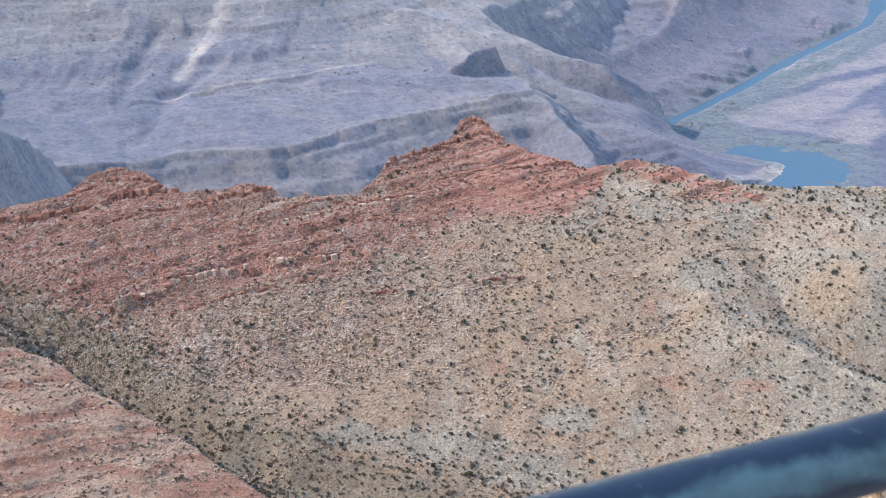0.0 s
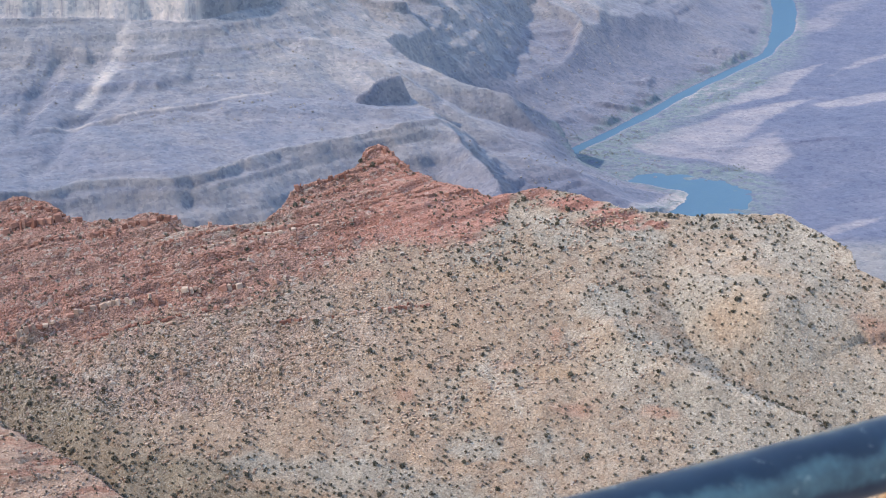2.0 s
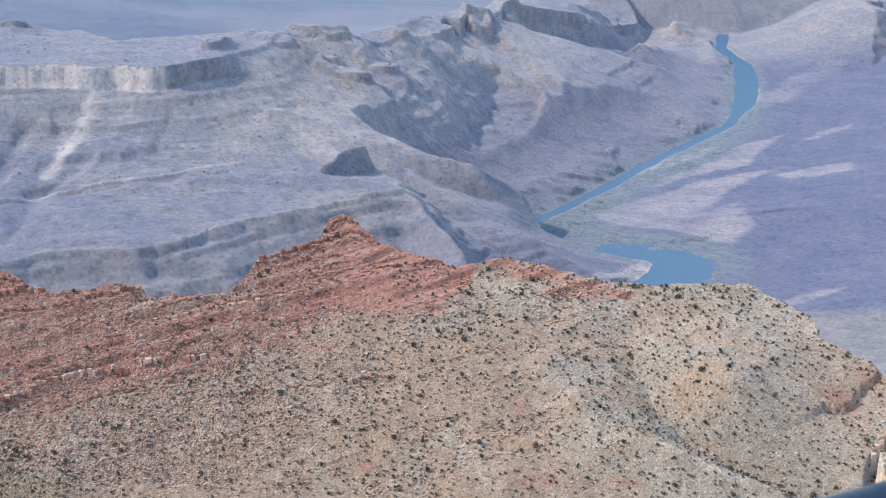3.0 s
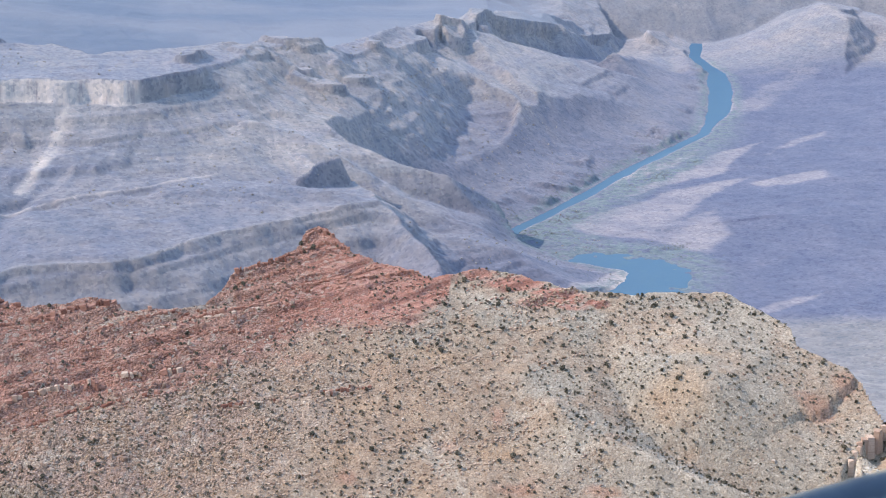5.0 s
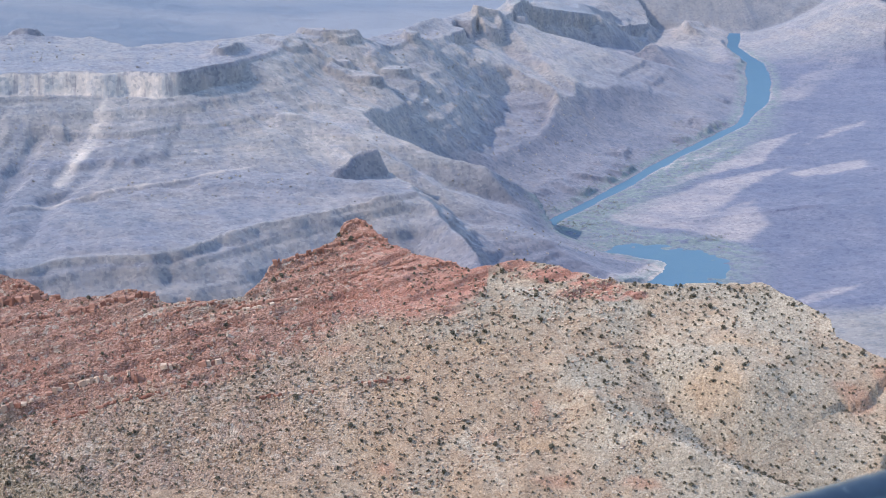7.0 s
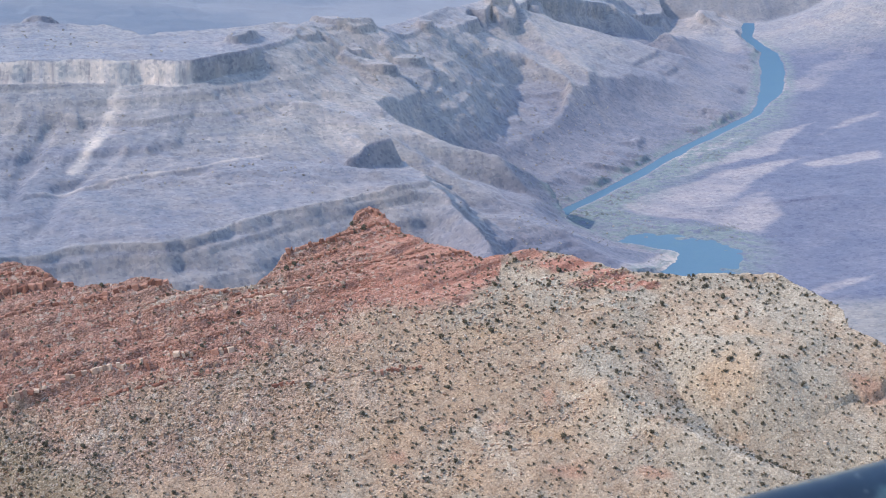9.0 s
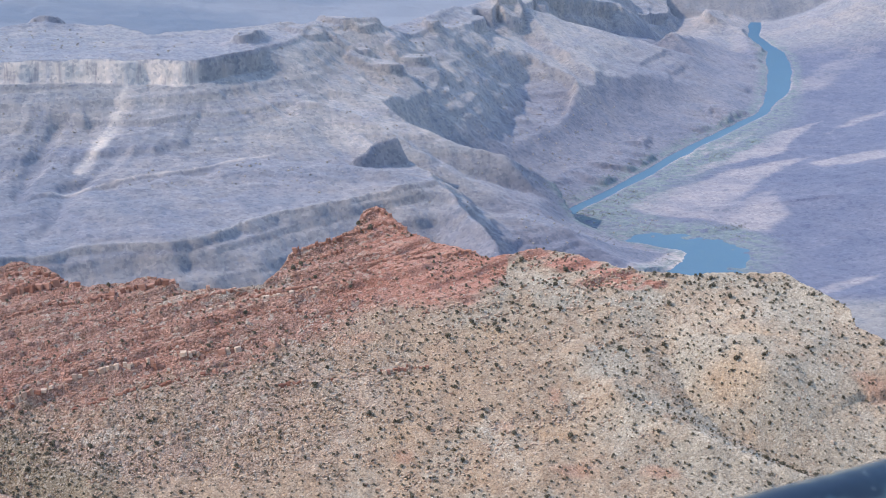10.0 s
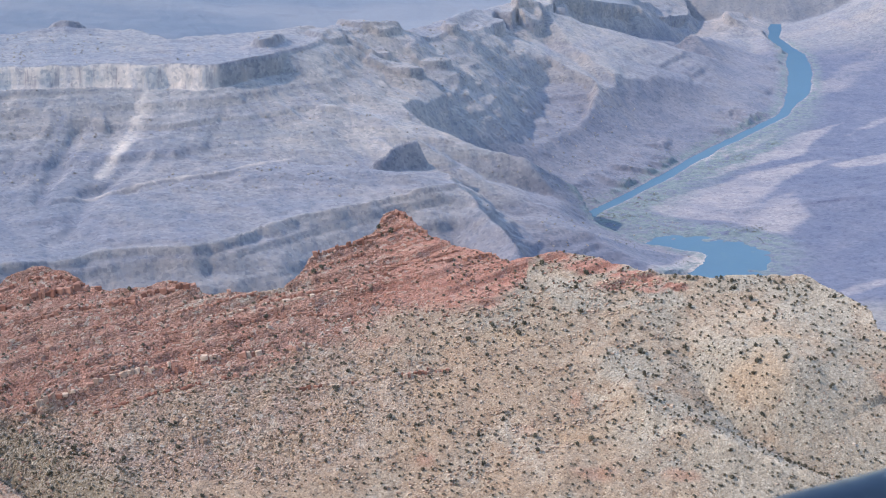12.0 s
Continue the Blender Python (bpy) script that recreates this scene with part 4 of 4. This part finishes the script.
def leaf_cloud(count, seed):
    """Corners of many small leaf tufts that fill an uneven crown of radius 1 standing on z = 0."""
    r = np.random.default_rng(seed)
    lobes = np.stack([r.uniform(-0.36, 0.36, 5), r.uniform(-0.36, 0.36, 5), r.uniform(0.5, 1.25, 5)], -1)
    c = lobes[r.integers(0, 5, count)]
    u = r.normal(size=(count, 3))
    u /= np.linalg.norm(u, axis=1, keepdims=True)
    c = c + u * r.uniform(0.3, 0.5, (count, 1))
    c[:, 2] = np.clip(c[:, 2], 0.05, None)
    a = r.normal(size=(count, 3))
    a /= np.linalg.norm(a, axis=1, keepdims=True)
    b = np.cross(a, r.normal(size=(count, 3)))
    b /= np.linalg.norm(b, axis=1, keepdims=True)
    s = r.uniform(0.16, 0.3, (count, 1))
    return np.stack([c - a * s, c + b * s * 0.8, c + a * s, c - b * s * 0.8], 1).reshape(-1, 3)


def shrub_mesh(count, seed):
    me = bpy.data.meshes.new("crown")
    v = leaf_cloud(count, seed)
    me.from_pydata(v.tolist(), [], np.arange(len(v)).reshape(-1, 4).tolist())
    me.materials.append(MAT_LEAF)
    return me


def ridge_spots(count, apart, seed, gully=False):
    """Places on the face of the ridge where shrubs grow, each a little apart from the next: thicker in the gullies."""
    r = np.random.default_rng(seed)
    x = r.uniform(-430, 335, count * 9)
    y = r.uniform(900, 1320, count * 9)
    yc = np.interp(x, [p[0] for p in CREST], [p[1] for p in CREST])
    d1 = near_line(x, y, GULLY_EAST)[0]
    d2 = near_line(x, y, GULLY_WEST)[0]
    want = 0.30 + 0.30 * step(fbm(x, y, 40, 3, 301), -0.1, 0.4) + 0.30 * np.exp(-d1 / 9) + 0.85 * np.exp(-(d2 / 26) ** 2) + 0.65 * np.exp(-np.abs(yc - y) / 16) * (x > -20)
    want = want * (1 - 0.6 * sample(rx, ry, red_mask, x, y)) * (1 - 0.72 * sample(rx, ry, spur_mask, x, y))
    if gully:
        want = 1.4 * np.exp(-((d2 - 10) / 20) ** 2) * (1 - sample(rx, ry, spur_mask, x, y)) * (0.35 + 0.65 * step(fbm(x, y, 25, 3, 303), -0.2, 0.3))
    keep = (y < yc - 1) & (r.random(len(x)) < want)
    x, y = x[keep], y[keep]
    taken, px, py = set(), [], []
    for a, b in zip(x, y):
        cell = (int(a // apart), int(b // apart))
        if cell not in taken:
            taken.add(cell)
            px.append(a), py.append(b)
        if len(px) == count:
            break
    x, y = np.array(px), np.array(py)
    return x, y, sample(rx, ry, RZ, x, y)


def shrub_thing(seed):
    thing = tagged(new("juniper"), "dark green juniper shrub on the rocky slope", "shrub", "junipers on the ridge")
    crown = new("crown", shrub_mesh(110, seed))
    crown.parent = thing
    part("trunk", tube((0, 0, -0.4), (0.04, 0.02, 0.5), 0.09, 7), MAT_BARK, thing)
    return thing


sx, sy, sz = ridge_spots(290, 14, 21)
kinds = [shrub_thing(500 + k) for k in range(5)]
pick = random.Random(3)
for k, (x, y, z) in enumerate(zip(sx, sy, sz)):
    s = pick.uniform(1.5, 2.5)
    m = pose(x, y, z - 0.1, 0, 0, pick.uniform(0, 360))
    if k < 5:
        kinds[k].matrix_basis = m
        kinds[k].scale = (s, s, s * 0.95)
    else:
        ob = copy_thing(kinds[k % 5], m)
        ob.scale = (s * pick.uniform(0.85, 1.15), s, s * pick.uniform(0.8, 1.1))


def scatter_shrubs(name, label, x, y, z, lo, hi, leaves, material, seed):
    r = np.random.default_rng(seed)
    clouds = [leaf_cloud(leaves, seed + k) for k in range(8)]
    out = []
    for px, py, pz in zip(x, y, z):
        s, a = r.uniform(lo, hi), r.uniform(0, 6.28)
        v = clouds[r.integers(0, 8)] * np.array([s * r.uniform(0.8, 1.2), s, s * r.uniform(0.7, 1.0)])
        ca, sa = math.cos(a), math.sin(a)
        out.append(np.stack([v[:, 0] * ca - v[:, 1] * sa + px, v[:, 0] * sa + v[:, 1] * ca + py, v[:, 2] + pz - 0.08], -1))
    v = np.concatenate(out)
    return tagged(joined(name, v, np.arange(len(v)).reshape(-1, 4), material), label, "shrubs", kind="stuff")


x, y, z = ridge_spots(6000, 4, 31)
scatter_shrubs("junipers", "many small dark green junipers dotting the ridge", x, y, z, 0.75, 1.65, 60, MAT_LEAF, 41)
x, y, z = ridge_spots(1700, 3.2, 33, True)
scatter_shrubs("gully_scrub", "dense grey-green scrub along the gully of the ridge", x, y, z, 0.8, 2.1, 50, MAT_LEAF, 45)
x, y, z = ridge_spots(14000, 2, 32)
scatter_shrubs("sagebrush", "low grey-green brush dotting the rocky ridge", x, y, z, 0.35, 0.85, 14, MAT_SAGE, 51)

# ---- loose stones ----


def stone_shape(seed):
    """A broken block with eight uneven corners."""
    r = np.random.default_rng(seed)
    v = np.array([(i, j, k) for i in (-1, 1) for j in (-1, 1) for k in (-1, 1)], float) * r.uniform(0.45, 1.0, (8, 3))
    f = np.array([(0, 1, 3, 2), (4, 6, 7, 5), (0, 4, 5, 1), (2, 3, 7, 6), (0, 2, 6, 4), (1, 5, 7, 3)])
    t = r.uniform(-0.5, 0.5)
    v = np.stack([v[:, 0] * math.cos(t) - v[:, 2] * math.sin(t), v[:, 1], v[:, 0] * math.sin(t) + v[:, 2] * math.cos(t)], -1)
    return v, f


def scatter_stones(name, label, x, y, z, size, material, seed):
    r = np.random.default_rng(seed)
    shapes = [stone_shape(seed + k) for k in range(8)]
    vs, fs, base = [], [], 0
    for px, py, pz, s in zip(x, y, z, size):
        v, f = shapes[r.integers(0, 8)]
        a = r.uniform(0, 6.28)
        ca, sa = math.cos(a), math.sin(a)
        v = v * np.array([s, s * r.uniform(0.6, 1.0), s * r.uniform(0.7, 1.2)])
        vs.append(np.stack([v[:, 0] * ca - v[:, 1] * sa + px, v[:, 0] * sa + v[:, 1] * ca + py, v[:, 2] + pz + 0.2 * s], -1))
        fs.append(f + base)
        base += len(v)
    return tagged(joined(name, np.concatenate(vs), np.concatenate(fs), material), label, "stones", kind="stuff")


def stone_spots(count, redness, seed):
    r = np.random.default_rng(seed)
    n = count * 8
    x, y = r.uniform(-430, 335, n), r.uniform(880, 1320, n)
    yc = np.interp(x, [p[0] for p in CREST], [p[1] for p in CREST])
    red = sample(rx, ry, red_mask, x, y)
    loose = sample(rx, ry, rubble_mask, x, y)
    want = (np.maximum(red, 0.4 * sample(rx, ry, spur_mask, x, y)) if redness else (0.25 + 0.5 * loose) * (1 - 0.9 * red)) * (0.2 + 0.8 * step(fbm(x, y, 35, 4, 400 + seed), -0.1, 0.35))
    keep = (y < yc) & (r.random(n) < want)
    x, y = x[keep][:count], y[keep][:count]
    size = (0.28 + 0.5 * r.random(len(x)) ** 2 + 1.0 * r.random(len(x)) ** 16) * (0.9 + 0.35 * sample(rx, ry, rubble_mask, x, y))
    return x, y, sample(rx, ry, RZ, x, y), size


scatter_stones("red_stones", "broken red sandstone blocks on the slope", *stone_spots(4200, True, 61), MAT_RED_STONE, 61)
scatter_stones("pale_stones", "pale broken limestone blocks strewn over the slope", *stone_spots(15000, False, 71), MAT_PALE_STONE, 71)



def bed_blocks(name, label, count, seed, base=372, redness=1.0, material=None):
    """Broken blocks that crop out in rows along the dipping beds of the red upper face."""
    r = np.random.default_rng(seed)
    n = count * 8
    x = r.uniform(-430, 120, n)
    row = r.integers(0, 16, n)
    bed = base + row * 4.1 + r.normal(0, 0.7, n) + 1.5 * fbm(x, row * 11.0, 60, 2, 409)
    y = 1000 + (bed + 0.18 * x - 268) / 0.49 + r.normal(0, 0.5, n)
    yc = np.interp(x, [p[0] for p in CREST], [p[1] for p in CREST])
    z = sample(rx, ry, RZ, x, y)
    keep = (y < yc) & (fbm(x, row * 37.0, 34, 3, 411) > 0.02) & (r.random(n) < 0.35 + redness * sample(rx, ry, red_mask, x, y))
    x, y, z = x[keep][:count], y[keep][:count], z[keep][:count]
    box = np.array([(i, j, k) for i in (-1, 1) for j in (-1, 1) for k in (-1, 1)], float)
    quads = np.array([(0, 1, 3, 2), (4, 6, 7, 5), (0, 4, 5, 1), (2, 3, 7, 6), (0, 2, 6, 4), (1, 5, 7, 3)])
    vs, fs = [], []
    for k, (px, py, pz) in enumerate(zip(x, y, z)):
        sx_, sz_ = r.uniform(0.3, 1.05), r.uniform(0.3, 0.8)
        v = box * r.uniform(0.72, 1.1, (8, 3)) * np.array([sx_, r.uniform(0.5, 1.2), sz_])
        a = r.uniform(-0.35, 0.35)
        ca, sa = math.cos(a), math.sin(a)
        vs.append(np.stack([v[:, 0] * ca - v[:, 1] * sa + px, v[:, 0] * sa + v[:, 1] * ca + py, v[:, 2] + 0.18 * v[:, 0] + pz + 0.35 * sz_], -1))
        fs.append(quads + 8 * k)
    return tagged(joined(name, np.concatenate(vs), np.concatenate(fs), material or MAT_RED_STONE), label, "ledges", kind="stuff")


bed_blocks("ledge_stones", "rows of broken red sandstone ledges across the slope", 1700, 81)
bed_blocks("brown_ledge_stones", "rows of broken brown and pink ledges low on the slope", 2600, 83, 309, 0.6, MAT_BROWN_STONE)



def far_spots(count, x0, x1, y0, y1, rule, seed):
    r = np.random.default_rng(seed)
    x, y = r.uniform(x0, x1, count * 14), r.uniform(y0, y1, count * 14)
    keep = r.random(len(x)) < rule(x, y)
    x, y = x[keep][:count], y[keep][:count]
    return x, y, far_heights(x, y)[0]


def bank_rule(x, y):
    """Scrub stands along the west bank and in the belts of the eastern flats."""
    d, side, _, run = near_line(x, y, RIVER)
    d = d - 18
    west = (side > 0) * step(d, 0, 6) * np.exp(-np.clip(d, 0, None) / 26)
    east = 0 * x
    for line, breadth in BELTS:
        east = np.maximum(east, np.exp(-(near_line(x, y, flat_line(line))[0] / breadth) ** 2))
    return np.clip((0.7 * west + (side < 0) * east) * step(fbm(x, y, 40, 3, 501), -0.3, 0.3), 0, 1)


x, y, z = far_spots(2200, 60, 560, 2560, 3700, bank_rule, 91)
x, y, z = x[z > 0.6], y[z > 0.6], z[z > 0.6]
scatter_shrubs("riverside_thickets", "dark green thickets along the river banks", x, y, z, 0.7, 1.9, 18, MAT_THICKET, 92)
x, y, z = far_spots(2600, -900, 300, 2450, 3500, lambda x, y: 0.15 + 0.6 * (fbm(x, y, 120, 4, 503) > 0.12), 93)
scatter_stones("talus_boulders", "grey boulders fallen below the far cliffs", x, y, z, 0.5 + 1.5 * np.random.default_rng(94).random(len(x)) ** 3, MAT_FAR_STONE, 95)

# ---- ledge blocks, pieces of the ridge ----


def block_mesh(seed, material=None):
    """A split rock, roughly a block a metre across, with uneven faces."""
    bm = bmesh.new()
    r = random.Random(seed)
    for i in (-1, 1):
        for j in (-1, 1):
            for k in (-1, 1):
                for _ in range(2):
                    bm.verts.new(Vector((i * r.uniform(0.28, 0.52), j * r.uniform(0.28, 0.52), k * r.uniform(0.34, 0.52))))
    made = bmesh.ops.convex_hull(bm, input=bm.verts[:])
    bmesh.ops.delete(bm, geom=list({v for v in made["geom_interior"] if isinstance(v, bmesh.types.BMVert)}), context="VERTS")
    me = bpy.data.meshes.new("block")
    bm.to_mesh(me)
    bm.free()
    me.materials.append(material or MAT_LEDGE)
    return me


BLOCKS = [block_mesh(900 + k) for k in range(8)]
PALE_BLOCKS = [block_mesh(950 + k, MAT_GREY_LEDGE if k % 3 else MAT_LEDGE) for k in range(6)]
GREY_BLOCKS = [block_mesh(930 + k, MAT_GREY_LEDGE) for k in range(6)]


def ledge(line, lift, wide, high, seed, meshes=None, gaps=0.12):
    """A broken row of upright joint blocks along a bed that crops out on the face."""
    r = random.Random(seed)
    for (ax, ay), (bx, by) in zip(line[:-1], line[1:]):
        length, run = math.hypot(bx - ax, by - ay), 0.0
        while run < length:
            w = wide * r.choice((0.35, 0.5, 0.6, 0.8, 1.0)) * r.uniform(0.85, 1.15)
            k = (run + w / 2) / length
            cx, cy = ax + (bx - ax) * k, ay + (by - ay) * k + r.uniform(-0.9, 0.9)
            h = high * r.choice((0.5, 0.7, 0.85, 1.0, 1.15)) * r.uniform(0.85, 1.1)
            z = float(sample(rx, ry, RZ, np.array([cx]), np.array([cy]))[0])
            ob = new("block", r.choice(meshes or BLOCKS))
            ob.parent = ridge
            ob.matrix_basis = pose(cx, cy, z + lift * h, r.uniform(-10, 10), -9 + r.uniform(-10, 10), r.uniform(-28, 28)) @ Matrix.Diagonal((w * 1.06, max(w, 0.5 * wide) * r.uniform(0.7, 1.1), h, 1))
            run += w * r.uniform(0.9, 1.08) + (r.uniform(0.5, 2.0) * wide if r.random() < gaps else 0)


LEDGES = [
    # line of the bed, lift, width and height of its blocks, rock, share of gaps
    ([(-374, 1201), (-348, 1204), (-320, 1213), (-291, 1223), (-261, 1231)], 0.22, 5.0, 6.4, BLOCKS, 0.06),
    ([(-330, 1222), (-304, 1240), (-280, 1238), (-255, 1228)], 0.15, 3.4, 3.2, BLOCKS, 0.25),
    ([(-247, 1215), (-214, 1226), (-188, 1232)], 0.2, 4.0, 4.6, BLOCKS, 0.1),
    ([(-284, 1130), (-261, 1143), (-237, 1153), (-198, 1163)], 0.22, 4.4, 5.2, PALE_BLOCKS, 0.2),
    ([(-198, 1163), (-176, 1168), (-144, 1175)], 0.22, 4.6, 4.8, PALE_BLOCKS, 0.25),
    ([(-244, 1132), (-210, 1144), (-153, 1159)], 0.12, 3.4, 2.4, BLOCKS, 0.35),
    ([(-146, 1216), (-81, 1233), (-33, 1251), (10, 1261)], 0.2, 3.4, 2.6, BLOCKS, 0.15),
    ([(-181, 1207), (-128, 1218), (-81, 1228)], 0.2, 3.0, 2.2, PALE_BLOCKS, 0.3),
    ([(-78, 1243), (-11, 1266)], 0.2, 3.0, 2.2, BLOCKS, 0.15),
    ([(-211, 1202), (-160, 1220), (-130, 1226)], 0.18, 3.2, 2.4, BLOCKS, 0.2),
    ([(-114, 1256), (-91, 1267), (-76, 1271)], 0.2, 3.4, 5.0, BLOCKS, 0.04),
    ([(-112, 1249), (-80, 1260)], 0.15, 3.2, 3.0, BLOCKS, 0.15),
    ([(-80, 1272), (-53, 1286), (-37, 1281)], 0.2, 3.0, 3.0, BLOCKS, 0.1),
    ([(-68, 1290), (-58, 1299), (-48, 1293)], 0.2, 2.8, 3.6, BLOCKS, 0.02),
    ([(-49, 1154), (-33, 1161)], 0.25, 3.0, 4.6, PALE_BLOCKS, 0.2),
    ([(-101, 1146), (-55, 1157), (-29, 1155)], 0.15, 2.6, 1.8, GREY_BLOCKS, 0.45),
    ([(-338, 1068), (-311, 1070), (-286, 1069)], 0.15, 2.6, 1.8, PALE_BLOCKS, 0.3),
    ([(-310, 1036), (-280, 1040), (-246, 1045)], 0.12, 2.4, 1.4, PALE_BLOCKS, 0.45),
    ([(-300, 1200), (-270, 1211), (-232, 1216)], 0.2, 3.2, 2.8, BLOCKS, 0.2),
    ([(-210, 1191), (-158, 1201), (-101, 1208)], 0.2, 2.8, 2.0, BLOCKS, 0.3),
    ([(-121, 1148), (-77, 1152), (-20, 1163)], 0.2, 2.8, 2.4, PALE_BLOCKS, 0.3),
    ([(55, 1208), (92, 1206)], 0.15, 2.4, 1.6, GREY_BLOCKS, 0.4),
]
for k, (line, lift, wide, high, meshes, gaps) in enumerate(LEDGES):
    ledge(line, lift, wide, high, k + 1, meshes, gaps)


def cleft_rocks(line, wide, high, seed, meshes):
    """Split rock towers along the broken cliffs at the end of the ridge."""
    r = random.Random(seed)
    for (ax, ay, _), (bx, by, _) in zip(line[:-1], line[1:]):
        n = max(2, int(math.hypot(bx - ax, by - ay) / (wide * 0.75)))
        for k in range(n):
            cx, cy = ax + (bx - ax) * k / n + r.uniform(-1.5, 1.5), ay + (by - ay) * k / n + r.uniform(-1.5, 1.5)
            z = float(sample(rx, ry, RZ, np.array([cx]), np.array([cy + 2.0]))[0])
            w, h = wide * r.uniform(0.6, 1.3), high * r.uniform(0.6, 1.2)
            ob = new("block", r.choice(meshes))
            ob.parent = ridge
            ob.matrix_basis = pose(cx, cy, z - 0.42 * h + r.uniform(0, 1.2), r.uniform(-6, 6), r.uniform(-8, 8), r.uniform(-30, 30)) @ Matrix.Diagonal((w, w * r.uniform(0.8, 1.2), h, 1))


cleft_rocks(CLEFT_LOWER[:3], 5.0, 14.0, 12, GREY_BLOCKS)
